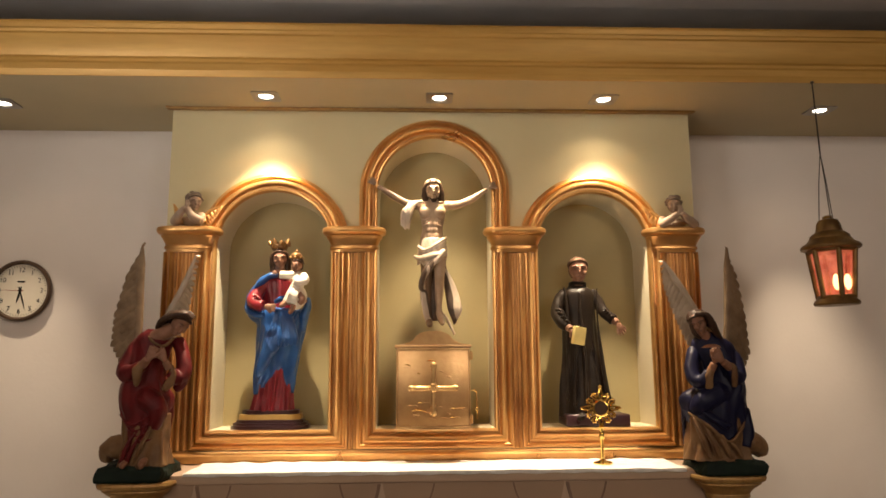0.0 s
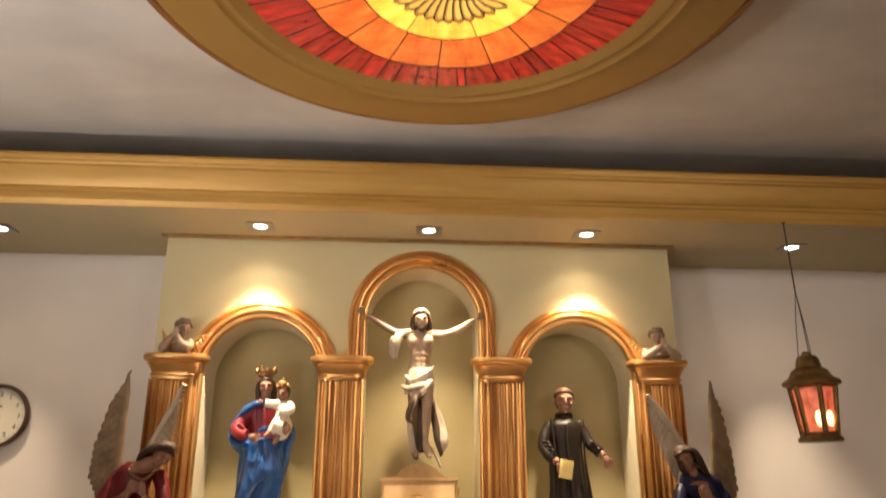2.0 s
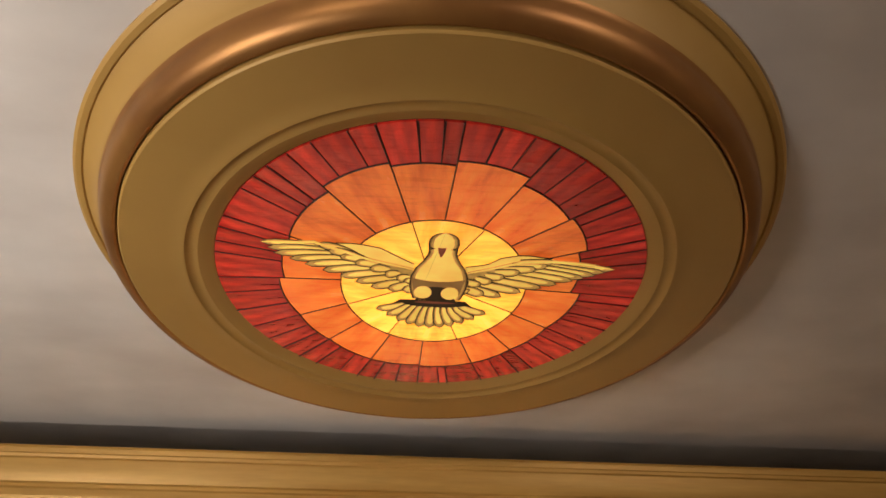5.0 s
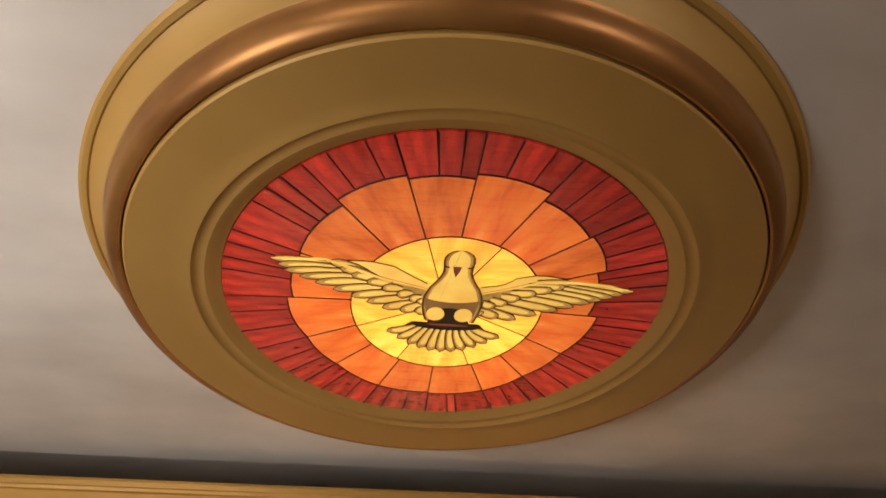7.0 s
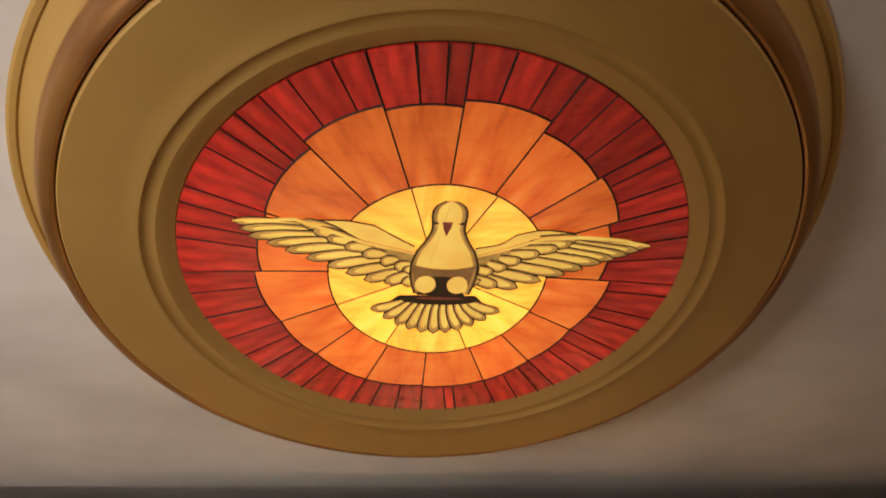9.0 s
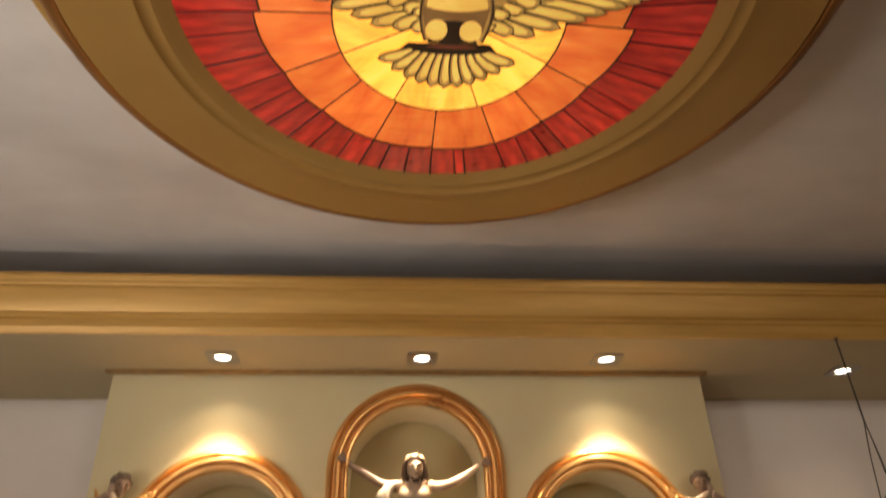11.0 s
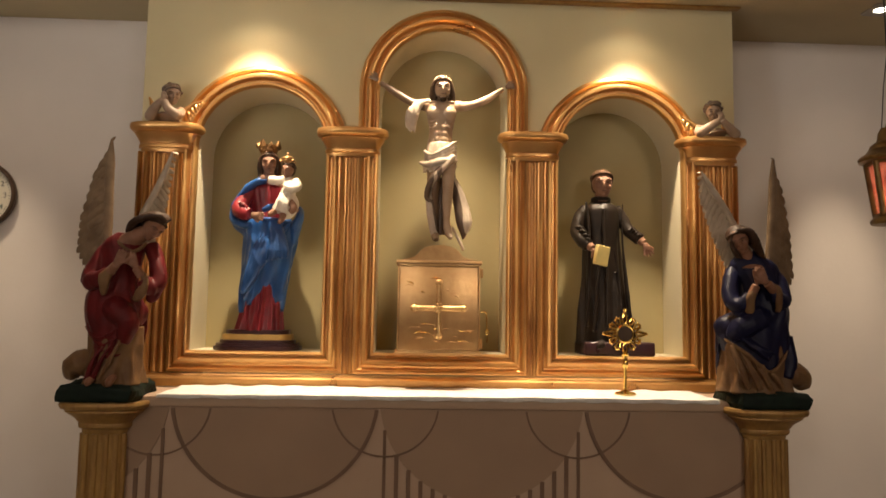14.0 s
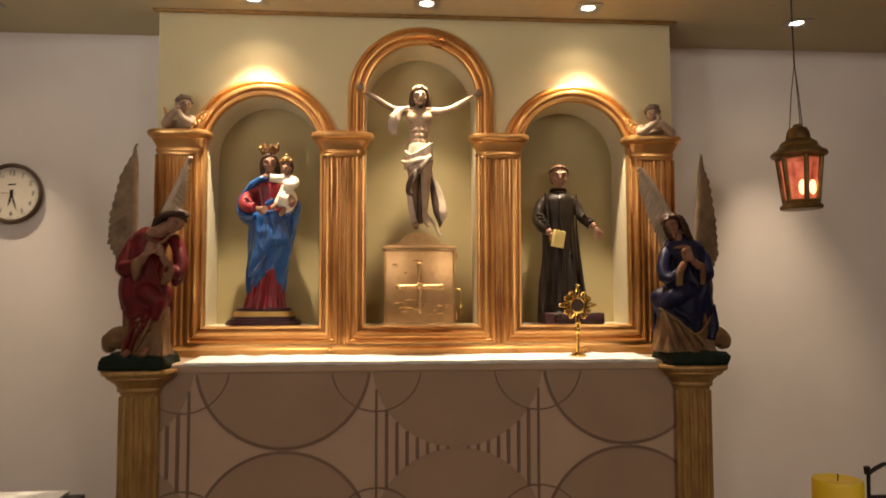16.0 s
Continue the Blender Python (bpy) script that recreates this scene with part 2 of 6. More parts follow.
def lathe(bm, c, profile, seg=48, mi=0, cap=True, a0=0.0):
    x, y, z = c
    return rings(bm, [[(x + r * math.cos(a0 + 2 * math.pi * i / seg), y + r * math.sin(a0 + 2 * math.pi * i / seg), z + h) for i in range(seg)] for r, h in profile], mi, cap)


def tube(bm, pts, radii, mi=0, seg=12, flat=1.0):
    pts = [Vector(p) for p in pts]
    if not isinstance(radii, (list, tuple)):
        radii = [radii] * len(pts)
    up = Vector((0, 1, 0))
    loops = []
    for i, p in enumerate(pts):
        d = (pts[min(i + 1, len(pts) - 1)] - pts[max(i - 1, 0)]).normalized()
        side = d.cross(up)
        side = side.normalized() if side.length > 1e-4 else Vector((1, 0, 0))
        other = side.cross(d).normalized()
        loops.append([p + radii[i] * (math.cos(2 * math.pi * k / seg) * side + flat * math.sin(2 * math.pi * k / seg) * other) for k in range(seg)])
    return rings(bm, loops, mi)


def ball(bm, c, r, mi=0, u=20, v=12):
    r = r if isinstance(r, (list, tuple)) else (r, r, r)
    return rings(bm, [[(c[0] + r[0] * math.sin(math.pi * (j + 0.02) / (v + 0.04)) * math.cos(2 * math.pi * i / u), c[1] + r[1] * math.sin(math.pi * (j + 0.02) / (v + 0.04)) * math.sin(2 * math.pi * i / u),
                       c[2] - r[2] * math.cos(math.pi * (j + 0.02) / (v + 0.04))) for i in range(u)] for j in range(v + 1)], mi)


def robe(bm, rows, mi=0, seg=64, folds=9, depth=0.08, seed=0.0, hem=None, lean=0.0):
    """Draped cloth: stacked rings (x, y, z, rx, ry, amount of folding); hem(angle) lowers or lifts the first ring."""
    loops = []
    n = len(rows)
    for k, (x, y, z, rx, ry, fold) in enumerate(rows):
        lp = []
        for i in range(seg):
            a = 2 * math.pi * i / seg
            w = math.sin(folds * a + seed + lean * z) + 0.6 * math.sin((folds * 1.7 // 1) * a + 2.1 * seed - lean * 1.6 * z) + 0.5 * noise.noise((3 * math.cos(a), 3 * math.sin(a), z * 5 + seed))
            q = 1 + depth * fold * w
            dz = hem(a) * (1 - k / (n - 1)) ** 1.5 if hem else 0
            lp.append((x + rx * q * math.cos(a), y + ry * q * math.sin(a), z + dz))
        loops.append(lp)
    return rings(bm, loops, mi)


def smooth_rows(rows, steps=4):
    """Puts rows between rows, on a smooth curve."""
    out = []
    r = [np.array(v, float) for v in rows]
    for i in range(len(r) - 1):
        p0, p1, p2, p3 = r[max(i - 1, 0)], r[i], r[i + 1], r[min(i + 2, len(r) - 1)]
        for s in range(steps):
            t = s / steps
            out.append(tuple(0.5 * (2 * p1 + (p2 - p0) * t + (2 * p0 - 5 * p1 + 4 * p2 - p3) * t * t + (3 * p1 - p0 - 3 * p2 + p3) * t ** 3)))
    out.append(tuple(r[-1]))
    return out


# ---- the room ----
ALC, CEIL, BACK, FACE = 2.875, 3.24, 3.975, 3.60
bm = bmesh.new(); box(bm, -3.6, 3.6, -3.6, 4.1, -0.1, 0)
setting("floor", bm, M_FLOOR, "unseen brown floor, dark to cut bounce", "floor")
bm = bmesh.new(); box(bm, -3.6, 3.6, BACK, 4.1, 0, 3.52)
setting("wall_north", bm, M_WALL, "off-white painted plaster wall behind the altar", "wall")
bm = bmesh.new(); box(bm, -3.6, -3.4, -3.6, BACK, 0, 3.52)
setting("wall_west", bm, M_ROOM, "plain tan wall, unseen, dark to cut bounce", "wall")
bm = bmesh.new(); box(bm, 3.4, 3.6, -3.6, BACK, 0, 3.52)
setting("wall_east", bm, M_ROOM, "plain tan wall, unseen, dark to cut bounce", "wall")
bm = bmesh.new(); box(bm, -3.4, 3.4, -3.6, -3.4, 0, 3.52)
setting("wall_south", bm, M_ROOM, "plain tan wall, unseen, dark to cut bounce", "wall")
bm = bmesh.new()
box(bm, -3.4, 3.4, -3.4, 3.165, CEIL, 3.52); box(bm, -3.4, 3.4, 3.165, BACK, 3.46, 3.52)
setting("ceiling", bm, M_CEIL, "uneven grey-white plaster ceiling", "ceiling")
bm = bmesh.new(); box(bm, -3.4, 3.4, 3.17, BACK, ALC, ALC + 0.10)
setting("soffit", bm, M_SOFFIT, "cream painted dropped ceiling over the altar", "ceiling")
# cornice along the edge of the dropped ceiling, with an open dark cove above it
CORNICE = [(3.165, 2.868), (3.16, 2.868), (3.155, 2.885), (3.150, 2.895), (3.150, 2.925), (3.142, 2.932), (3.142, 2.945), (3.130, 2.95), (3.118, 2.975), (3.110, 3.01), (3.106, 3.045),
           (3.096, 3.05), (3.092, 3.062), (3.086, 3.066), (3.082, 3.085), (3.086, 3.10), (3.10, 3.104), (3.165, 3.10)]
bm = bmesh.new(); rings(bm, [[(x, y, z) for y, z in CORNICE] for x in (-3.39, 3.39)])
setting("trim", bm, M_CORNICE, "ochre gold stepped cornice moulding with worn paint", "cornice", 25)

# ---- the altar wall with three niches ----
NICHES = [(-0.805, 0.285, 2.148), (0.0, 0.290, 2.432), (0.805, 0.285, 2.146)]
SILL = 1.255


def niche_outline(cx, hw, zc, grow=0.0, seg=28):
    """Points round a niche's opening from the lower left corner, over the arch, to the lower right."""
    pts = [(cx - hw - grow, SILL - grow)]
    pts += [(cx - (hw + grow) * math.cos(math.pi * i / seg), zc + (hw + grow) * math.sin(math.pi * i / seg)) for i in range(seg + 1)]
    pts.append((cx + hw + grow, SILL - grow))
    return pts


bm = bmesh.new()
edges = []
for outline in [[(-1.346, 1.06), (-1.346, ALC - 0.002), (1.346, ALC - 0.002), (1.346, 1.06)]] + [niche_outline(*n) for n in NICHES]:
    vs = [bm.verts.new((x, FACE, z)) for x, z in outline]
    edges += [bm.edges.new((vs[i], vs[(i + 1) % len(vs)])) for i in range(len(vs))]
bmesh.ops.triangle_fill(bm, use_beauty=True, edges=edges)
inside = []
for f in bm.faces:
    c = f.calc_center_median()
    for cx, hw, zc in NICHES:
        if abs(c.x - cx) < hw and c.z > SILL and (c.z < zc or math.hypot(c.x - cx, c.z - zc) < hw * 0.995):
            inside.append(f)
            break
bmesh.ops.delete(bm, geom=inside, context="FACES_ONLY")
rings(bm, [[(x, y, z) for x, y in ((-1.346, FACE), (-1.346, BACK), (1.346, BACK), (1.346, FACE))] for z in (1.06, ALC - 0.002)], 0, False, False)
altar = setting("wall_altar", bm, M_BLOCK, "cream painted altar wall with three arched niches", "wall")
for cx, hw, zc in NICHES:
    bm = bmesh.new()
    pts = niche_outline(cx, hw, zc)
    rings(bm, [[(x, y, z) for x, z in pts] for y in (FACE, 3.845)], 0, False, True)
    part("niche_jamb", bm, M_JAMB, altar, "pale cream painted arched niche jamb")
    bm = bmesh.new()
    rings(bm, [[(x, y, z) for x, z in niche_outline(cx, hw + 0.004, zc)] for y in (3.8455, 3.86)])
    part("niche_back", bm, M_NICHE, altar, "olive cream painted niche back, its shade put into the colour")
# small crown strip under the dropped ceiling
bm = bmesh.new(); box(bm, -1.372, 1.372, 3.560, FACE - 0.002, ALC - 0.011, ALC - 0.001, 0.003)
part("crown_strip", bm, M_GOLD_DULL, altar, "thin brown strip under the ceiling")

FRAME_PROFILE = [(0.0, 0.0), (0.0, 0.030), (0.004, 0.036), (0.012, 0.038), (0.017, 0.032), (0.019, 0.024), (0.026, 0.024), (0.029, 0.036), (0.036, 0.048), (0.046, 0.050), (0.053, 0.044),
                 (0.056, 0.030), (0.063, 0.028), (0.066, 0.036), (0.073, 0.042), (0.080, 0.038), (0.085, 0.026), (0.092, 0.024), (0.094, 0.0)]


def niche_frame(cx, hw, zc):
    """Three rolls of moulding round the opening, each with its own groove."""
    ob = thing("niche_frame", "aged gold leaf moulding framing an arched niche", "moulding", "niche frames", (cx, FACE, SILL))
    for name, i, j in (("inner_bead", 0, 7), ("middle_roll", 6, 13), ("outer_roll", 12, 19)):
        bm = bmesh.new()
        rings(bm, [[(x - cx, -0.001 - d, z - SILL) for x, z in niche_outline(cx, hw, zc, w)] for w, d in FRAME_PROFILE[i:j]], 0, False, True)
        part(name, bm, M_GOLD_ARCH, ob, "", 35)
    return ob


for n in NICHES:
    niche_frame(*n)


def d_loop(cx, y, hw, dep, z, seg=24):
    """A loop that is flat at the back and rounded in front."""
    return [(cx - hw * math.copysign(abs(math.cos(math.pi * i / seg)) ** 0.55, math.cos(math.pi * i / seg)), y - dep * abs(math.sin(math.pi * i / seg)) ** 0.6, z) for i in range(seg + 1)]


CAPITAL = [(0.112, 0.055, 2.118), (0.114, 0.058, 2.132), (0.122, 0.066, 2.136), (0.122, 0.066, 2.148), (0.117, 0.061, 2.153), (0.122, 0.066, 2.166), (0.133, 0.078, 2.186), (0.141, 0.088, 2.198),
           (0.138, 0.084, 2.203), (0.150, 0.098, 2.208), (0.158, 0.106, 2.216), (0.160, 0.108, 2.226), (0.157, 0.105, 2.237), (0.15, 0.10, 2.240)]


def pilaster(cx, w0, w1, label):
    """The gold strip between or beside the niche frames, with its flutes, and the capital on top."""
    p = thing("pilaster", label, "pilaster", "gold pilasters", (cx, FACE, 1.16))
    off = Vector((cx, FACE, 1.16))
    bm = bmesh.new()
    box(bm, w0 - cx, w1 - cx, -0.018, -0.001, 0.0, 0.96)
    part("shaft", bm, M_GOLD, p)
    for k in (-1, 1):
        fx = (w0 + w1) / 2 - cx + k * (w1 - w0) * 0.25
        bm = bmesh.new()
        tube(bm, [(fx, -0.018, 0.002), (fx, -0.018, 0.958)], (w1 - w0) * 0.19, 0, 10)
        part("flute", bm, M_GOLD, p)
    bm = bmesh.new()
    rings(bm, [[tuple(Vector(q) - off) for q in d_loop(cx, FACE - 0.001, hw, dep, z)] for hw, dep, z in CAPITAL])
    part("capital", bm, M_GOLD_ARCH, p, "rounded gold capital", 35)
    return p


for cx, w0, w1 in ((-0.405, -0.431, -0.379), (0.405, 0.379, 0.431)):
    pilaster(cx, w0, w1, "worn gold fluted pilaster between two niches")
for s in (-1, 1):
    p = pilaster(s * 1.222, min(s * 1.187, s * 1.252), max(s * 1.187, s * 1.252), "worn gold fluted pilaster at the altar's edge")
    bm = bmesh.new()
    rings(bm, [[(s * (1.345 - w) - s * 1.222, -0.001 - d, z) for w, d in FRAME_PROFILE] for z in (0.0, 0.96)])
    part("edge_moulding", bm, M_GOLD, p, "", 35)
# plain gold plinth under the frames
bm = bmesh.new()
rings(bm, [[(x, FACE - 0.001 - d, z) for d, z in ((0, 1.106), (0.052, 1.106), (0.052, 1.138), (0.046, 1.146), (0.036, 1.150), (0.034, 1.159), (0, 1.159))] for x in (-1.345, 1.345)])
tagged(part("plinth_moulding", bm, M_GOLD_ARCH, None, "", 30), "gold painted plinth moulding along the altar shelf", "moulding")

# altar body under the shelf, its patterned panel, the shelf and the cloth
bm = bmesh.new(); box(bm, -1.2, 1.2, 3.232, BACK, 0, 1.062)
base = setting("altar_base", bm, M_PANEL, "beige brown altar base with a raised pattern of brown circles", "altar")


def clipped(points, x0, x1, z0, z1):
    for axis, limit, sign in ((0, x0, 1), (0, x1, -1), (1, z0, 1), (1, z1, -1)):
        out = []
        for a, b in zip(points, points[1:] + points[:1]):
            ia, ib = sign * (a[axis] - limit) >= 0, sign * (b[axis] - limit) >= 0
            if ia:
                out.append(a)
            if ia != ib:
                t = (limit - a[axis]) / (b[axis] - a[axis])
                out.append((a[0] + t * (b[0] - a[0]), a[1] + t * (b[1] - a[1])))
        points = out
        if not points:
            return []
    return points


def plate(name, outline, y0, y1, mat, parent):
    outline = clipped(outline, -1.198, 1.198, 0.02, 1.06)
    if len(outline) < 3:
        return
    bm = bmesh.new()
    rings(bm, [[(x, y, z) for x, z in outline] for y in (y0, y1)])
    part(name, bm, mat, parent)


def arc_strip(name, cx, cz, r, w, y0, y1, mat, parent):
    """A thin ring, cut off at the panel's edges."""
    seg = 180
    run, runs = [], []
    for i in range(2 * seg + 1):
        t = 2 * math.pi * i / seg
        q = [(cx + k * math.cos(t), cz + k * math.sin(t)) for k in (r - w, r + w)]
        if all(-1.198 < x < 1.198 and 0.02 < z < 1.061 for x, z in q):
            run.append([(x, y, z) for (x, z), y in ((q[0], y1), (q[0], y0), (q[1], y0), (q[1], y1))])
        elif run:
            runs.append(run)
            run = []
    if run:
        runs.append(run)
    if runs:
        best = max(runs, key=len)[:seg + 1]
        bm = bmesh.new()
        rings(bm, best)
        part(name, bm, mat, parent)


for col, cx in enumerate((-1.438, -0.642, 0.155, 0.951)):
    for cz in (1.11, 0.31):
        plate("disc", [(cx + 0.398 * math.cos(2 * math.pi * i / 96), cz + 0.398 * math.sin(2 * math.pi * i / 96)) for i in range(96)], 3.228, 3.233, M_PANEL_DARK, base)
        if col % 2:
            arc_strip("disc_rim", cx, cz, 0.392, 0.007, 3.2245, 3.2285, M_PANEL_LINE, base)
    if col % 2 == 0:
        for k in range(-8, 9):
            sx = 0.047 * k
            if abs(k) < 1:
                continue
            half = 0.40 - math.sqrt(max(0.398 ** 2 - sx ** 2, 0))
            w = 0.008 if abs(k) < 8 else 0.006
            plate("stripe", [(cx + sx - w, 0.71 - half), (cx + sx + w, 0.71 - half), (cx + sx + w, 0.71 + half), (cx + sx - w, 0.71 + half)], 3.2265, 3.2335, M_PANEL_LINE, base)
for cx in (-1.04 - 0.05, -0.24 + 0.02, 0.53, 1.35):
    for cz in (1.085, 0.33):
        arc_strip("small_ring", cx, cz, 0.205, 0.0035, 3.2235, 3.2275, M_PANEL_LINE, base)
bm = bmesh.new(); box(bm, -1.235, 1.235, 3.223, FACE - 0.003, 1.062, 1.100, 0.004)
tagged(part("altar_shelf", bm, M_PANEL, None), "beige altar shelf slab under a white cloth", "shelf")
# cloth with an uneven edge and shallow waves
bm = bmesh.new()
NX, NY = 160, 14
grid = []
for i in range(NX + 1):
    x = -1.09 + 2.18 * i / NX
    row = []
    back = 3.515 + 0.012 * noise.noise((x * 9, 0.3, 0)) + 0.006 * math.sin(x * 60)
    for j in range(NY + 1):
        y = 3.219 + (back - 3.219) * j / NY
        z = 1.1035 + 0.004 * (1 + noise.noise((x * 7, y * 9, 1.7))) + (0.010 * max(0, j / NY - 0.8) * 5 * (0.5 + 0.5 * noise.noise((x * 14, 4.0, 2.0))))
        row.append((x, y, z))
    row = [(x, 3.217, 1.094 + 0.002 * math.sin(x * 40))] + row
    grid.append(row)
rings(bm, grid, 0, False, False)
cl = part("altar_cloth", bm, M_CLOTH, None, "", 60)
md = cl.modifiers.new("thickness", "SOLIDIFY")
md.thickness, md.offset = 0.002, 1
tagged(cl, "white linen altar cloth lying on the shelf", "cloth")

# pedestals
for s in (-1, 1):
    cx, cy = (-1.276 if s < 0 else 1.267), 3.265
    p = thing("pedestal", "dull gold fluted pedestal column holding an angel statue", "pedestal", "pedestals", (cx, cy, 0))

    def sq(hw, z, p_=0.45, seg=40):
        return [(hw * math.copysign(abs(math.cos(2 * math.pi * i / seg)) ** p_, math.cos(2 * math.pi * i / seg)), hw * math.copysign(abs(math.sin(2 * math.pi * i / seg)) ** p_, math.sin(2 * math.pi * i / seg)), z) for i in range(seg)]
    bm = bmesh.new()
    rings(bm, [sq(h, z, 0.6) for h, z in ((0.086, 0.965), (0.088, 0.978), (0.098, 0.985), (0.10, 0.995), (0.098, 1.002), (0.112, 1.022), (0.135, 1.04), (0.143, 1.046), (0.142, 1.052), (0.158, 1.060), (0.163, 1.072), (0.160, 1.082), (0.15, 1.0835))])
    part("capital", bm, M_GOLD_DULL, p, "", 35)
    bm = bmesh.new()
    rings(bm, [sq(0.078, z, 0.3) for z in (0.12, 0.968)])
    part("shaft", bm, M_GOLD_DULL, p)
    for fx in (-0.055, -0.02, 0.02, 0.055):
        for ax in range(4):
            bm = bmesh.new()
            q = Matrix.Rotation(ax * math.pi / 2, 3, "Z") @ Vector((fx, -0.076, 0))
            tube(bm, [(q.x, q.y, 0.13), (q.x, q.y, 0.962)], 0.012, 0, 8)
            part("flute", bm, M_GOLD_DULL, p)
    bm = bmesh.new()
    rings(bm, [sq(h, z, 0.35) for h, z in ((0.115, 0.0), (0.115, 0.06), (0.105, 0.07), (0.10, 0.09), (0.088, 0.10), (0.084, 0.125))])
    part("foot", bm, M_GOLD_DULL, p)

# downlights
for sx, sy, power, cone in SPOTS:
    dl = thing("downlight", "square brushed metal recessed downlight, lit", "ceiling light", "downlights", (sx, sy, ALC))
    bm = bmesh.new()
    o, i_ = 0.066, 0.039
    outer = [(-o, -o), (o, -o), (o, o), (-o, o)]
    seg = 32
    sqr = []
    for k in range(seg):
        a = 2 * math.pi * (k + 0.5) / seg - math.pi * 0.75
        c, s_ = math.cos(a), math.sin(a)
        q = o / max(abs(c), abs(s_))
        sqr.append((q * c, q * s_))
    cir = [(i_ * math.cos(2 * math.pi * (k + 0.5) / seg - math.pi * 0.75), i_ * math.sin(2 * math.pi * (k + 0.5) / seg - math.pi * 0.75)) for k in range(seg)]
    rings(bm, [[(x, y, -0.001) for x, y in sqr], [(x, y, -0.007) for x, y in sqr], [(x * 1.05, y * 1.05, -0.008) for x, y in cir], [(x, y, -0.003) for x, y in cir]], 0, False)
    part("bezel", bm, M_BEZEL, dl, "square brushed metal bezel", 30)
    bm = bmesh.new(); ball(bm, (0, 0, -0.001), (0.034, 0.034, 0.006))
    part("bulb", bm, M_BULB, dl, "glowing warm white bulb")

# ---- the ceiling medallion with its lit stained glass ----
MX, MY = -0.006, 1.682
RING = [(1.087, 3.2405), (1.087, 3.230), (1.077, 3.222), (1.062, 3.220), (1.057, 3.224), (1.052, 3.220), (1.035, 3.205), (1.018, 3.185), (1.005, 3.165), (0.998, 3.150), (0.994, 3.146)]
TORUS = [(0.9985, 3.150), (0.993, 3.142), (0.990, 3.130), (0.985, 3.110), (0.976, 3.092), (0.964, 3.080), (0.951, 3.073), (0.940, 3.071), (0.933, 3.074), (0.9295, 3.084)]
FLAT = [(0.929, 3.084), (0.9255, 3.068), (0.920, 3.0632), (0.80, 3.0630), (0.757, 3.0632), (0.750, 3.060), (0.742, 3.060), (0.736, 3.066), (0.724, 3.070), (0.716, 3.070), (0.706, 3.068), (0.692, 3.073), (0.678, 3.082), (0.664, 3.088), (0.660, 3.094), (0.660, 3.11)]
medal = thing("ceiling_medallion", "round gold ceiling medallion with lit red and orange stained glass", "ceiling medallion", "", (MX, MY, 0))
for name, prof, mat, lab in (("outer_rim", RING, M_RING, ""), ("roll_moulding", TORUS, M_COPPER, "glossy copper-gold roll moulding"), ("inner_rim", FLAT, M_RING, "")):
    bm = bmesh.new()
    lathe(bm, (0, 0, 0), prof, 128, 0, False)
    part(name, bm, mat, medal, lab, 30)
bm = bmesh.new()
lathe(bm, (0, 0, 0), [(0.66, 3.0965), (0.66, 3.11)], 96)
M_LEAD = material("lead_lines", (0.018, 0.010, 0.008), 0.6, scale=20)
part("lead_backing", bm, M_LEAD, medal, "dark lead between the panes")


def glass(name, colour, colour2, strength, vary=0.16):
    """Backlit glass, no lamp behind: emission carries the glow, brightest off the middle."""
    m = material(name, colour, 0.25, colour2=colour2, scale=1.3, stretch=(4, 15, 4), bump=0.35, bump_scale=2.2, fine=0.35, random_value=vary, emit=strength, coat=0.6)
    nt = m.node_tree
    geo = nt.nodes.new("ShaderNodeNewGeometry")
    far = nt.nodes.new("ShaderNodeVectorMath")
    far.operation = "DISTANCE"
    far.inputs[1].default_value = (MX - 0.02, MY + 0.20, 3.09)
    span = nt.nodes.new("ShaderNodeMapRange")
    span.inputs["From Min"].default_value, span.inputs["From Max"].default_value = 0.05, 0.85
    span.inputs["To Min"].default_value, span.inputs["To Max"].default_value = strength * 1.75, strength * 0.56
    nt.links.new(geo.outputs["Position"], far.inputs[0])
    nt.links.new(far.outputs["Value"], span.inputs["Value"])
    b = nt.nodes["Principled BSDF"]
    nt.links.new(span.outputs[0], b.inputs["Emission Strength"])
    # a wavy varnish that catches the lit altar
    wide = nt.nodes.new("ShaderNodeMapping")
    wide.inputs["Scale"].default_value = (3.0, 16.0, 1.0)
    wave = nt.nodes.new("ShaderNodeTexNoise")
    wave.inputs["Scale"].default_value, wave.inputs["Detail"].default_value = 1.6, 3
    bp = nt.nodes.new("ShaderNodeBump")
    bp.inputs["Strength"].default_value, bp.inputs["Distance"].default_value = 1.0, 0.04
    nt.links.new(geo.outputs["Position"], wide.inputs["Vector"])
    nt.links.new(wide.outputs[0], wave.inputs["Vector"])
    nt.links.new(wave.outputs["Fac"], bp.inputs["Height"])
    nt.links.new(bp.outputs[0], b.inputs["Coat Normal"])
    b.inputs["Coat Roughness"].default_value = 0.06
    return m


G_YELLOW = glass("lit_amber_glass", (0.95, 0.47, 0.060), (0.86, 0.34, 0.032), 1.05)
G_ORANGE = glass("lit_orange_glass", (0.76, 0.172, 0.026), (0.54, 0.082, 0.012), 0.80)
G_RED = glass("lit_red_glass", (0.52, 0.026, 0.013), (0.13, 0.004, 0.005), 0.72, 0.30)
GY = 0.007


def polar(r, a):
    return (r * math.cos(radians(a)), r * math.sin(radians(a)))


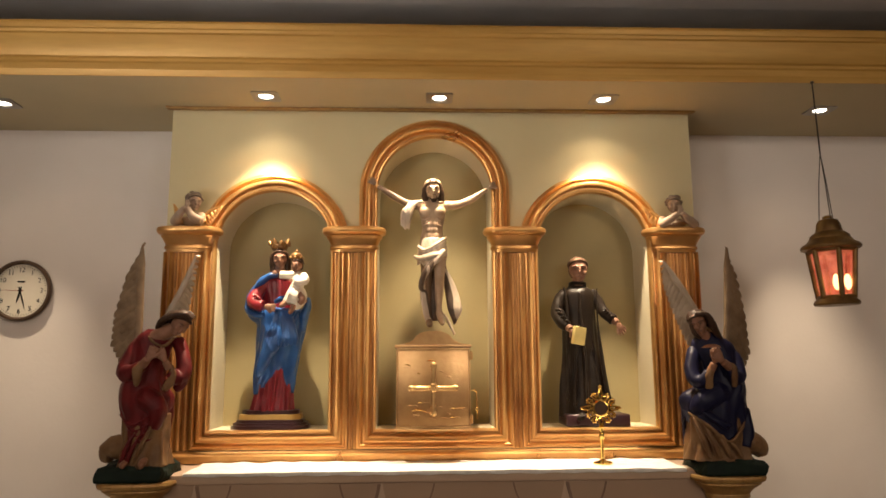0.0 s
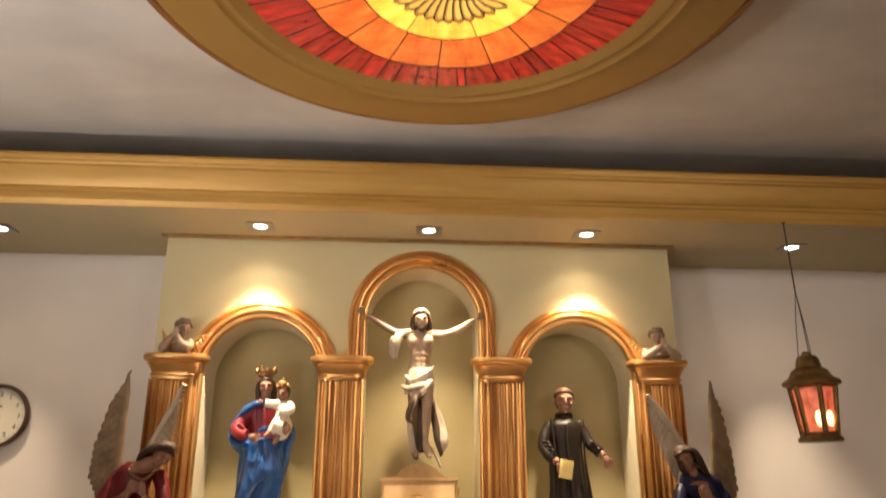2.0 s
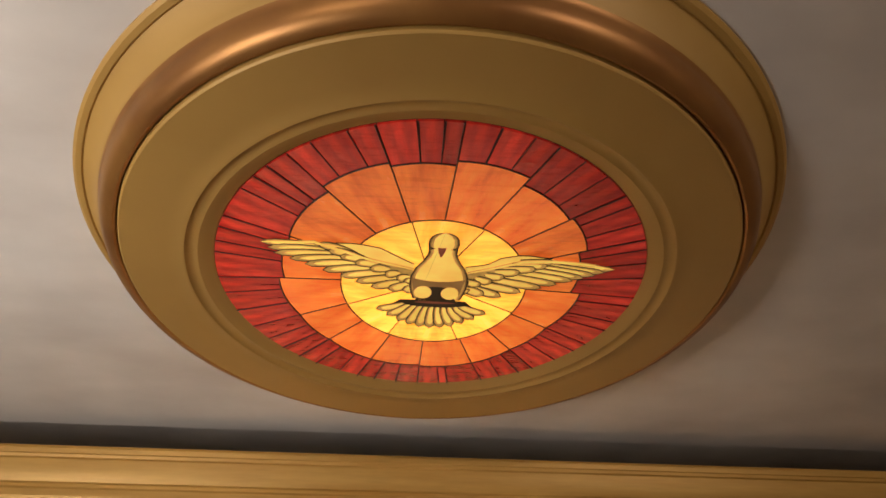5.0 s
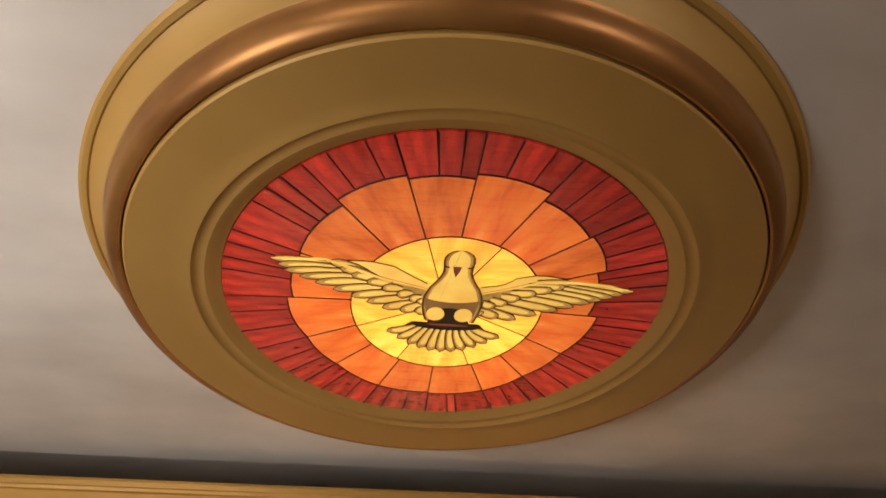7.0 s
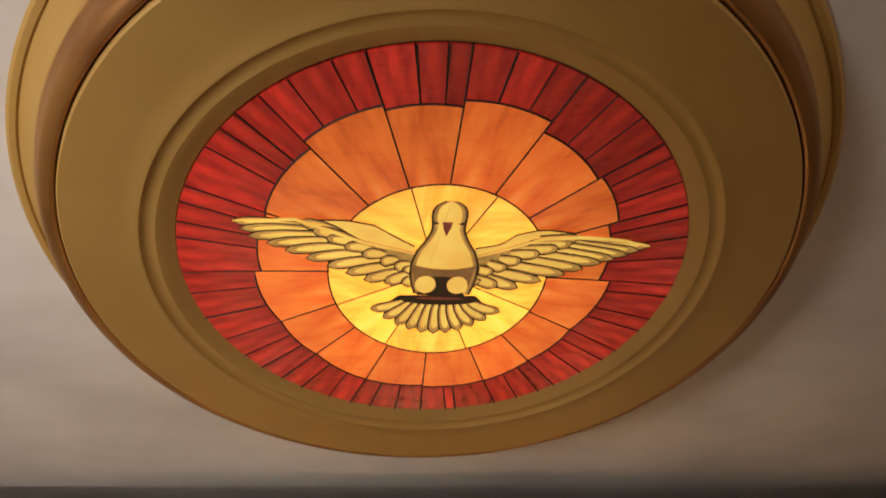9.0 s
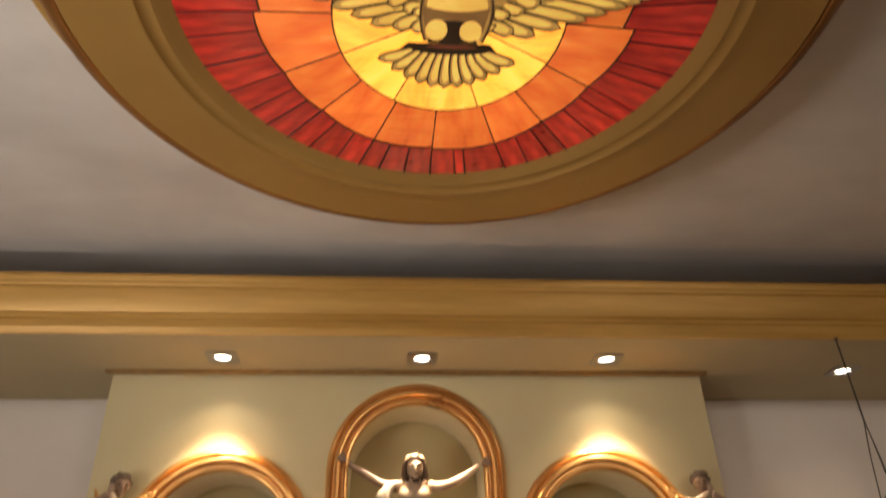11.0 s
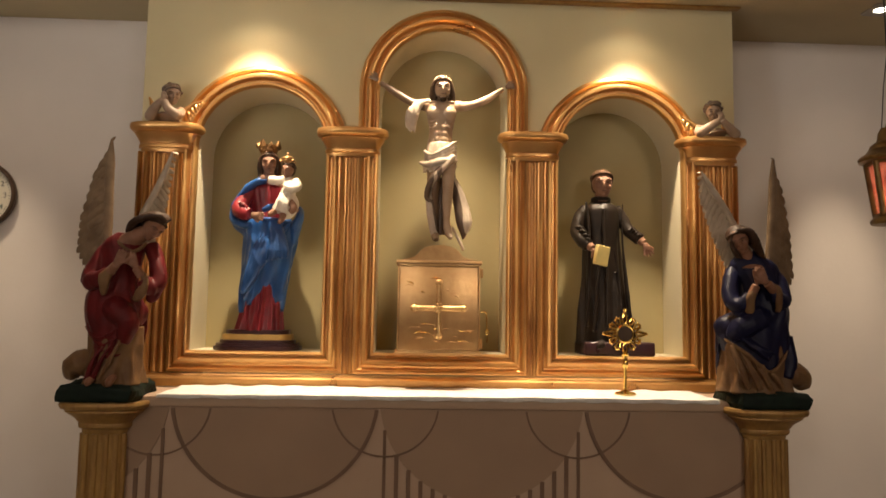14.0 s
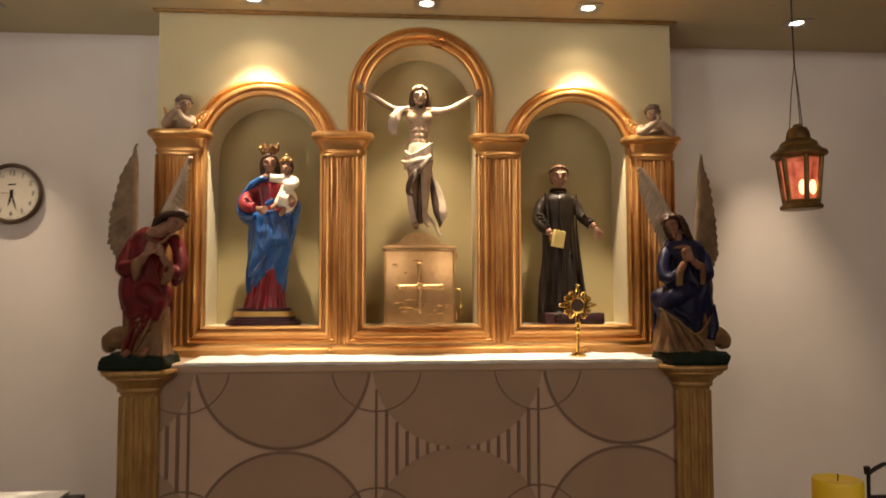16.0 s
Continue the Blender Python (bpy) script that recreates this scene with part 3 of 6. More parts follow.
def pane(inner, outer, a0, a1, mat, gap=0.0032):
    """One piece of glass between two curves r(angle) and two angles (degrees), turned so that its own x runs outwards."""
    mid, half = (a0 + a1) / 2, (a1 - a0) / 2
    steps = max(3, int(half / 2.5))
    lo, hi = [], []
    for i in range(steps + 1):
        u = -1 + 2 * i / steps
        for curve, grow, lst in ((inner, gap / 2, lo), (outer, -gap / 2, hi)):
            r = max(curve(mid + u * half) + grow, 0.012)
            lst.append(polar(r, u * max(half - math.degrees(gap / 2 / r), 0.1)))
    bm = bmesh.new()
    rings(bm, [[(x, y, z) for x, y in lo + hi[::-1]] for z in (3.088, 3.0963)])
    ob = part("glass_pane", bm, mat, medal)
    ob.location, ob.rotation_euler = (0, GY, 0), (0, 0, radians(mid))
    return ob


def came(pts, w=0.0026):
    """A strip of dark lead that runs over the glass through the given points."""
    bm = bmesh.new()
    tube(bm, [(x, y + GY, 3.0875) for x, y in pts], w, 0, 6)
    part("lead_line", bm, M_LEAD, medal)


def core(a):
    """The amber middle: a slightly long oval, set off the centre."""
    c, s_ = math.cos(radians(a)) / 0.293, math.sin(radians(a)) / 0.325
    p, q = c * c + s_ * s_, c * 0.009 / 0.293 + s_ * 0.027 / 0.325
    return (q + math.sqrt(q * q - p * ((0.009 / 0.293) ** 2 + (0.027 / 0.325) ** 2 - 1))) / p


# where each orange piece begins, and its outer radius at both ends
ORANGE = [(-156, 0.470, 0.497), (-128.5, 0.520, 0.532), (-106.2, 0.519, 0.516), (-87.2, 0.533, 0.536), (-65.2, 0.505, 0.493), (-42, 0.504, 0.491), (-23.6, 0.466, 0.450), (2.5, 0.482, 0.474),
          (29.4, 0.474, 0.495), (51, 0.495, 0.526), (69.2, 0.526, 0.528), (90.5, 0.521, 0.526), (110.4, 0.526, 0.492), (132, 0.495, 0.476), (152.5, 0.476, 0.475), (178.1, 0.458, 0.466), (204, 0, 0)]
# cuts between the red pieces
CUTS = [-144.7, -139, -134.9, -121.8, -112.5, -97.6, -91.7, -79.4, -71.7, -57.5, -50, -37.4, -30.5, -19.2, -13.3, -6.3, 7.4, 15.9, 20.7, 34.9, 42.2, 56, 62, 80.1, 83.3, 98, 104.5, 117.5, 125, 138.5, 145, 161.6, 170.6, 188.5, 193.6, 198.8]
AMBER = [-105.3, -63.4, 28.1, 70.8, 112, 151.4, 254.7]
for a0, a1 in zip(AMBER, AMBER[1:]):
    pane(lambda a: 0.0, core, a0, a1, G_YELLOW, 0.0020)
    came([polar(0.02, a0), polar(core(a0), a0)], 0.0016)
came([polar(core(3 * i), 3 * i) for i in range(121)], 0.0022)
rnd = random.Random(4)
for (a0, r0, r1), (a1, nxt, _) in zip(ORANGE, ORANGE[1:]):
    edge = lambda a, a0=a0, a1=a1, r0=r0, r1=r1: r0 + (r1 - r0) * (a - a0) / (a1 - a0) + 0.004 * math.sin(math.pi * (a - a0) / (a1 - a0))
    pane(core, edge, a0, a1, G_ORANGE, 0.0028)
    came([polar(core(a1), a1), polar(max(r1, nxt) if nxt else 0.472, a1)], 0.0021)
    came([polar(edge(a0 + (a1 - a0) * i / 10), a0 + (a1 - a0) * i / 10) for i in range(11)], 0.0027)
    cuts = [a0] + [c for c in CUTS if a0 + 2 < c < a1 - 2] + [a1]
    for c0, c1 in zip(cuts, cuts[1:]):
        pane(edge, lambda a: 0.664, c0, c1, G_RED)
        came([polar(edge(c0), c0), polar(0.663, c0 + rnd.uniform(-0.5, 0.5))], rnd.uniform(0.0018, 0.0030))

# the painted bird on the glass, as plain flat shapes
# emission here paints light from behind, as in the panes
D_YELLOW = material("lit_cream_paint", (0.55, 0.32, 0.075), 0.35, colour2=(0.36, 0.19, 0.04), scale=16, emit=0.55, fine=0.3)
D_PALE = material("lit_yellow_paint", (0.90, 0.58, 0.12), 0.35, colour2=(0.76, 0.43, 0.075), scale=9, emit=0.72)
D_LINE = material("dark_glass_paint", (0.035, 0.016, 0.006), 0.5, scale=20)
D_BEAK = material("brown_red_paint", (0.25, 0.06, 0.03), 0.5, emit=0.35)
D_SHADE = material("brown_glass_paint", (0.26, 0.13, 0.035), 0.45, colour2=(0.20, 0.09, 0.025), scale=14, emit=0.5)
bm = bmesh.new()
level = [3.0846]


def flat_shape(points, mi):
    level[0] -= 0.00006
    f = bm.faces.new([bm.verts.new((x - MX, y - MY, level[0])) for x, y in points])
    f.material_index = mi


def feather(a, b, w, mi, bend=0.0):
    """A long feather from root a to tip b: dark outline, tan blade, pale middle."""
    a, b = Vector(a), Vector(b)
    d = b - a
    n = d.normalized()
    s = Vector((-n.y, n.x))
    for grow, cut, m in ((0.0046, 0.0, 2), (0.0, 0.0, mi), (-0.0058, 0.10, 1)):
        pts = []
        for side in (1, -1):
            row = []
            for t, k in ((0, 0.55), (0.3, 0.9), (0.6, 1.0), (0.8, 0.92), (0.92, 0.66)):
                row.append(a + d * t * (1 - cut) + s * (side * max(w * k + grow, 0.001) + bend * math.sin(math.pi * t)))
            pts += row if side > 0 else [b - d * cut + n * grow] + row[::-1]
        flat_shape([tuple(p) for p in pts], m)


def along(pts, t):
    t = min(max(t, 0), 1)
    k = min(int(t * (len(pts) - 1)), len(pts) - 2)
    u = t * (len(pts) - 1) - k
    return Vector(pts[k]).lerp(Vector(pts[k + 1]), u)


# each wing from tip to shoulder: leading edge, ends of the long feathers, ends of the short ones, top of the shoulder
WINGS = [([(-0.515, 1.519), (-0.364, 1.507), (-0.286, 1.538), (-0.194, 1.580), (-0.066, 1.617)], [(-0.516, 1.525), (-0.482, 1.574), (-0.394, 1.621), (-0.289, 1.674), (-0.193, 1.723), (-0.080, 1.744)],
          [(-0.350, 1.520), (-0.299, 1.566), (-0.221, 1.612), (-0.139, 1.666), (-0.076, 1.694)], [(-0.300, 1.512), (-0.236, 1.510), (-0.169, 1.525), (-0.115, 1.563), (-0.066, 1.594)]),
         ([(0.543, 1.563), (0.464, 1.543), (0.359, 1.536), (0.259, 1.545), (0.183, 1.583), (0.092, 1.622)], [(0.544, 1.569), (0.492, 1.602), (0.429, 1.635), (0.339, 1.680), (0.219, 1.738), (0.106, 1.728)],
          [(0.350, 1.545), (0.332, 1.572), (0.267, 1.598), (0.205, 1.640), (0.160, 1.680), (0.105, 1.676)], [(0.352, 1.530), (0.255, 1.518), (0.191, 1.540), (0.156, 1.575), (0.091, 1.592)])]
for front, tips, short, arc in WINGS:
    root = Vector(front[-1]) + Vector((0, 0.045))
    flat_shape([tuple(along(front, k / 12)) for k in range(13)] + [tuple(along(tips, 1 - k / 12).lerp(root, 0.16)) for k in range(13)], 0)
    flat_shape([tuple(along(arc, k / 10)) for k in range(11)] + [tuple(along(front, 1 - 0.55 * k / 10)) for k in range(11)], 2)
    flat_shape([tuple(along(arc, k / 10) + Vector((0, 0.005))) for k in range(11)] + [tuple(along(front, 1 - 0.55 * k / 10)) for k in range(11)], 1)
    for i in range(11):
        t = i / 10
        tip = along(tips, t)
        start = along(front, min(t * 0.75 + 0.42, 1)) + Vector((0, 0.016 + 0.075 * t * t))
        feather(start, tip, 0.0140 + 0.0050 * t, 0, 0.006 * (1 - t))
    for i in range(8):
        t = i / 7
        tip = along(short, t)
        start = along(front, min(0.62 + 0.42 * t, 1)) + Vector((0, 0.004 + 0.045 * t))
        feather(start, tip, 0.0165, 0, 0.004)
    flat_shape([tuple(along(front, k / 12)) for k in range(13)] + [tuple(along(front, 1 - k / 12) + Vector((0, 0.004 + 0.008 * math.sin(math.pi * k / 12)))) for k in range(13)], 1)
flat_shape([(-0.135, 1.812), (-0.10, 1.775), (0.11, 1.772), (0.148, 1.820), (0.11, 1.872), (0.02, 1.895), (-0.05, 1.885), (-0.11, 1.855)], 2)
for i in range(11):
    u = -1 + i / 5
    feather((0.008 + 0.085 * u, 1.796), (0.004 + 0.178 * u, 1.934 - 0.098 * u * u), 0.0165, 0, 0.006 * u)
flat_shape([(0.010 + 0.105 * math.cos(t), 1.790 + 0.020 * math.sin(t)) for t in np.linspace(0, 2 * math.pi, 24, False)], 2)
flat_shape([(0.012 + 0.066 * math.cos(t), 1.783 + 0.006 * math.sin(t)) for t in np.linspace(0, 2 * math.pi, 16, False)], 3)
BODY = [(1.432, 0.010), (1.438, 0.022), (1.447, 0.032), (1.461, 0.039), (1.482, 0.0415), (1.505, 0.039), (1.525, 0.0385), (1.545, 0.044), (1.57, 0.055), (1.60, 0.072), (1.64, 0.084), (1.67, 0.0865), (1.70, 0.086), (1.735, 0.080), (1.765, 0.072)]
for grow, m in ((0.0045, 2), (0.0, 4), (-0.004, 0), (-0.011, 1)):
    flat_shape([(0.015 - w - grow, y) for y, w in BODY] + [(0.015 + w + grow, y) for y, w in BODY[::-1]], m)
flat_shape([(0.013 + 0.084 * u, 1.652 + 0.016 * (1 - u * u)) for u in np.linspace(-1, 1, 12)] + [(0.013 + 0.072 * u, 1.735) for u in np.linspace(1, -1, 6)], 4)
flat_shape([(0.012 + 0.040 * u, 1.705 - 0.010 * (1 - u * u)) for u in np.linspace(-1, 1, 12)] + [(0.012 + 0.066 * u, 1.770) for u in np.linspace(1, -1, 6)], 2)
for s in (-1, 1):
    flat_shape([(0.012 + s * 0.043 + 0.028 * math.cos(t), 1.728 + 0.034 * math.sin(t)) for t in np.linspace(0, 2 * math.pi, 20, False)], 1)
    flat_shape([(0.015 + s * 0.022, 1.505), (0.015 + s * 0.040, 1.497), (0.015 + s * 0.036, 1.509)], 2)
flat_shape([(-0.002, 1.500), (0.024, 1.500), (0.020, 1.522), (0.011, 1.548), (0.002, 1.522)], 3)
for f in bm.faces:
    f.normal_update()
part("painted_bird", bm, [D_YELLOW, D_PALE, D_LINE, D_BEAK, D_SHADE], medal, "cream bird shape with dark lines painted on the glass")

# ---- tabernacle ----
tab = thing("tabernacle", "satin copper-gold metal tabernacle box with a relief cross", "tabernacle", "", (-0.013, 3.46, SILL))
bm = bmesh.new(); box(bm, -0.176, 0.176, 0.012, 0.27, 0.012, 0.385, 0.006)
part("body", bm, M_TAB, tab)
bm = bmesh.new(); box(bm, -0.168, 0.168, 0.0, 0.011, 0.022, 0.375, 0.003)
door = part("door", bm, M_TAB, tab, "hammered copper-gold door")
bm = bmesh.new(); box(bm, -0.183, 0.183, -0.005, 0.275, 0.386, 0.4015, 0.003)
part("top_plate", bm, M_TAB, tab)
bm = bmesh.new(); box(bm, -0.186, 0.186, -0.008, 0.275, 0.0, 0.012, 0.003)
part("foot_plate", bm, M_TAB, tab)
bm = bmesh.new()
half = [(0.160, 0.403), (0.135, 0.407), (0.112, 0.414), (0.095, 0.426), (0.082, 0.442), (0.064, 0.456), (0.040, 0.464), (0.015, 0.467)]
ped = [(-x, z) for x, z in half] + half[::-1]
rings(bm, [[(x, y, z) for x, z in ped] for y in (0.0, 0.24)])
part("pediment", bm, M_TAB, tab, "curved metal pediment", 60)
bm = bmesh.new()
for a, b in (((0, 0.080), (0, 0.305)), ((-0.104, 0.197), (0.104, 0.197))):
    tube(bm, [(a[0], -0.002, a[1]), (b[0], -0.002, b[1])], 0.0115, 0, 10)
    for e in (a, b):
        ball(bm, (e[0], -0.003, e[1]), (0.017, 0.012, 0.015), 0, 12, 8)
for k in range(6):
    an = k * math.pi / 3
    ball(bm, (0.014 * math.cos(an), -0.008, 0.20 + 0.014 * math.sin(an)), 0.009, 0, 10, 6)
part("cross", bm, M_CROSS, door, "bright relief cross")
rnd = random.Random(11)
for k in range(26):
    bm = bmesh.new()
    x, z = rnd.uniform(-0.135, 0.135), rnd.choice((rnd.uniform(0.05, 0.13), rnd.uniform(0.24, 0.33)))
    a = rnd.uniform(-0.8, 0.8)
    L = rnd.uniform(0.008, 0.026)
    tube(bm, [(x - L * math.cos(a), 0.0, z - 0.4 * L * math.sin(a)), (x, -0.003, z + 0.003), (x + L * math.cos(a), 0.0, z + 0.4 * L * math.sin(a))], [0.001, 0.0032, 0.001], 0, 8)
    part("relief_mark", bm, M_BRASS if k % 3 == 0 else M_TAB, door)
for x0, x1, z0, z1 in ((-0.172, 0.172, 0.376, 0.3845), (-0.172, 0.172, 0.0135, 0.020), (-0.1755, -0.170, 0.0205, 0.3755), (0.170, 0.1755, 0.0205, 0.3755)):
    bm = bmesh.new(); box(bm, x0, x1, -0.004, 0.0115, z0, z1, 0.0015)
    part("edge_strip", bm, M_CROSS, tab, "bright polished edge strip")
for z in (0.35, 0.05):
    bm = bmesh.new(); lathe(bm, (0.182, 0.02, z), [(0.007, -0.02), (0.008, 0), (0.007, 0.02)], 12)
    part("hinge", bm, M_TAB, tab)
bm = bmesh.new()
tube(bm, [(0.182, 0.0, 0.185), (0.196, -0.006, 0.186), (0.204, -0.006, 0.178)], 0.003)
tube(bm, [(0.204, -0.006, 0.178), (0.206, -0.006, 0.11)], 0.0025)
ball(bm, (0.206, -0.006, 0.10), (0.008, 0.004, 0.012))
tube(bm, [(0.206, -0.006, 0.10), (0.207, -0.006, 0.055)], 0.003)
part("key", bm, M_BRASS, tab, "small brass key on a chain")

# ---- monstrance ----
mon = thing("monstrance", "small polished brass monstrance standing on the altar cloth", "monstrance", "", (0.757, 3.36, 1.1125))
bm = bmesh.new(); lathe(bm, (0, 0, 0), [(0.044, 0), (0.044, 0.004), (0.038, 0.008), (0.018, 0.013), (0.009, 0.02)], 32)
part("base", bm, M_BRASS, mon)
bm = bmesh.new(); lathe(bm, (0, 0, 0), [(0.008, 0.018), (0.007, 0.10), (0.011, 0.112), (0.014, 0.12), (0.010, 0.130), (0.009, 0.15), (0.016, 0.162), (0.007, 0.17)], 20)
part("stem", bm, M_BRASS, mon)
bm = bmesh.new()
CZ = 0.247
N = 40
rings(bm, [[(r * math.cos(2 * math.pi * i / N), y, CZ + r * math.sin(2 * math.pi * i / N)) for i in range(N)] for r, y in ((0.030, 0.006), (0.030, -0.008), (0.034, -0.012), (0.040, -0.008), (0.040, 0.006))], 0, False)
part("glass_ring", bm, M_BRASS, mon)
bm = bmesh.new()
lathe(bm, (0, 0, 0), [(0.030, -0.002), (0.030, 0.002)], 24)
bmesh.ops.rotate(bm, verts=bm.verts, cent=(0, 0, 0), matrix=Matrix.Rotation(math.pi / 2, 3, "X"))
bmesh.ops.translate(bm, verts=bm.verts, vec=(0, 0, CZ))
part("lens", bm, M_CLOCK_RIM, mon, "dark round glass")
for k in range(12):
    a = 2 * math.pi * k / 12 + math.pi / 12 * 0
    long = k % 3 == 0
    bm = bmesh.new()
    r1 = 0.088 if long else 0.070
    for s in (-1, 1):
        tube(bm, [((r * math.cos(a + s * w)), 0, CZ + r * math.sin(a + s * w)) for r, w in ((0.038, 0.02), (0.055, 0.16), (0.068, 0.10), (r1, 0.03 if long else 0.2))], [0.005, 0.006, 0.006, 0.004], 0, 8)
    ball(bm, (r1 * math.cos(a), 0, CZ + r1 * math.sin(a)), 0.0075, 0, 10, 6)
    part("ray", bm, M_BRASS, mon)
bm = bmesh.new()
tube(bm, [(0, 0, CZ + 0.086), (0, 0, CZ + 0.106)], 0.004); tube(bm, [(-0.009, 0, CZ + 0.098), (0.009, 0, CZ + 0.098)], 0.004)
part("finial_cross", bm, M_BRASS, mon)

# ---- wall clock ----
clock = thing("wall_clock", "round wall clock with a dark rim and cream face", "clock", "", (-2.228, BACK - 0.001, 1.968))


def disc_y(bm, prof, seg=64):
    rings(bm, [[(r * math.cos(2 * math.pi * i / seg), -d, r * math.sin(2 * math.pi * i / seg)) for i in range(seg)] for r, d in prof])


bm = bmesh.new(); rings(bm, [[(r * math.cos(2 * math.pi * i / 64), -d, r * math.sin(2 * math.pi * i / 64)) for i in range(64)] for r, d in ((0.160, 0.0), (0.166, 0.012), (0.166, 0.028), (0.160, 0.036), (0.150, 0.037), (0.145, 0.030), (0.143, 0.020))], 0, False)
part("rim", bm, M_CLOCK_RIM, clock, "dark bronze rim", 30)
bm = bmesh.new(); disc_y(bm, [(0.146, 0.0), (0.146, 0.020)])
part("face", bm, M_CLOCK_FACE, clock)
for h in range(1, 13):
    cu = bpy.data.curves.new("numeral", "FONT")
    cu.body, cu.size, cu.align_x, cu.align_y, cu.extrude = str(h), 0.036, "CENTER", "CENTER", 0.0005
    cu.materials.append(M_INK)
    ob = new("numeral", cu)
    a = radians(90 - 30 * h)
    ob.parent, ob.location, ob.rotation_euler = clock, (0.112 * math.cos(a), -0.0215, 0.112 * math.sin(a)), (math.pi / 2, 0, 0)
for k in range(60):
    a = radians(6 * k)
    bm = bmesh.new()
    r0 = 0.130 if k % 5 else 0.128
    w = 0.0008 if k % 5 else 0.0016
    box(bm, r0, 0.137, -0.0216, -0.0202, -w, w)
    ob = part("minute_mark", bm, M_INK, clock)
    ob.rotation_euler = (0, a, 0)
for name, deg, L, w, d, mat in (("hour_pointer", 193.5, 0.072, 0.0042, 0.024, M_INK), ("minute_pointer", 162, 0.105, 0.0032, 0.0265, M_INK), ("second_pointer", 272, 0.11, 0.0011, 0.029, M_RED_INK)):
    bm = bmesh.new()
    rings(bm, [[(x, y, z) for x, z in ((-w, -0.022), (w, -0.022), (w * 1.2, L * 0.6), (0, L), (-w * 1.2, L * 0.6))] for y in (-d, -d + 0.0014)])
    ob = part(name, bm, mat, clock)
    ob.rotation_euler = (0, radians(deg), 0)
bm = bmesh.new(); disc_y(bm, [(0.007, 0.020), (0.007, 0.031), (0.004, 0.032)], 16)
part("pivot", bm, M_INK, clock)
bm = bmesh.new()
box(bm, -0.02, 0.02, -0.0212, -0.0202, 0.045, 0.053)
part("maker_mark", bm, M_INK, clock, "small dark bar of unreadable writing")

# ---- hanging lantern ----
lan = thing("hanging_lantern", "antique brass hexagonal lantern with glowing red glass", "lantern", "", (1.776, 3.16, ALC))
LZ = -0.658
bm = bmesh.new(); tube(bm, [(0, 0, 0), (0.0, 0, -0.355)], 0.0035)
ball(bm, (0, 0, -0.004), (0.010, 0.010, 0.006))
part("cable", bm, M_CABLE, lan, "dark hanging cable")
for k in range(3):
    a = 2 * math.pi * k / 3 + 0.35
    bm = bmesh.new(); tube(bm, [(0, 0, -0.352), (0.02 * math.cos(a), 0.02 * math.sin(a), -0.5), (0.036 * math.cos(a), 0.036 * math.sin(a), LZ - 0.022)], 0.0022, 0, 8)
    part("chain", bm, M_CABLE, lan)
bm = bmesh.new()
lathe(bm, (0, 0, LZ), [(0.012, 0.010), (0.020, 0.004), (0.022, -0.006), (0.040, -0.012), (0.050, -0.030), (0.054, -0.055), (0.057, -0.066), (0.068, -0.073), (0.082, -0.084), (0.087, -0.104)], 32)
part("dome", bm, M_LANTERN, lan)
bm = bmesh.new()
lathe(bm, (0, 0, LZ), [(0.084, -0.098), (0.090, -0.102), (0.100, -0.116), (0.120, -0.126), (0.127, -0.136), (0.124, -0.147), (0.098, -0.152)], 24, 0, True, 0.3)
part("roof_rim", bm, M_LANTERN, lan)
M_REDGLASS = material("glowing_red_glass", (0.80, 0.23, 0.11), 0.25, colour2=(0.42, 0.06, 0.03), scale=22, emit=0.72, fine=0.5, bump=0.4, bump_scale=40)
M_REDGLASS.node_tree.nodes["Principled BSDF"].inputs["Alpha"].default_value = 0.42
TOP, BOT = (0.098, LZ - 0.152), (0.074, LZ - 0.368)
for k in range(6):
    a0, a1 = 0.3 + k * math.pi / 3, 0.3 + (k + 1) * math.pi / 3
    q = [(r * math.cos(a), r * math.sin(a), z) for (r, z), a in ((TOP, a0), (TOP, a1), (BOT, a1), (BOT, a0))]
    bm = bmesh.new()
    c = sum((Vector(p) for p in q), Vector()) / 4
    nrm = Vector((c.x, c.y, 0)).normalized()
    rings(bm, [[tuple(c + (Vector(p) - c) * 0.90 - nrm * d) for p in q] for d in (0.004, 0.007)])
    part("red_pane", bm, M_REDGLASS, lan, "glowing red glass")
    bm = bmesh.new(); tube(bm, [q[0], q[3]], 0.0115, 0, 8)
    part("post", bm, M_LANTERN, lan)
    for top in (0, 1):
        bm = bmesh.new()
        e = (q[0], q[1]) if top else (q[3], q[2])
        tube(bm, list(e), 0.011 if top else 0.012, 0, 8)
        part("rail", bm, M_LANTERN, lan)
bm = bmesh.new()
lathe(bm, (0, 0, LZ), [(0.076, -0.366), (0.083, -0.376), (0.093, -0.384), (0.096, -0.394), (0.090, -0.402), (0.02, -0.404)], 24, 0, True, 0.3)
part("base_plate", bm, M_LANTERN, lan)
M_FLAME = material("lit_lamp_bulb", (1.0, 0.62, 0.24), 0.4, emit=11.0, colour2=(1.0, 0.5, 0.16))
for bx in (-0.018, 0.038):
    bm = bmesh.new(); ball(bm, (bx, -0.050 + 0.3 * abs(bx), LZ - 0.30), (0.016, 0.012, 0.036))
    part("bulb", bm, M_FLAME, lan, "glowing bulb")
lan.rotation_euler = (0, radians(-1.2), 0)

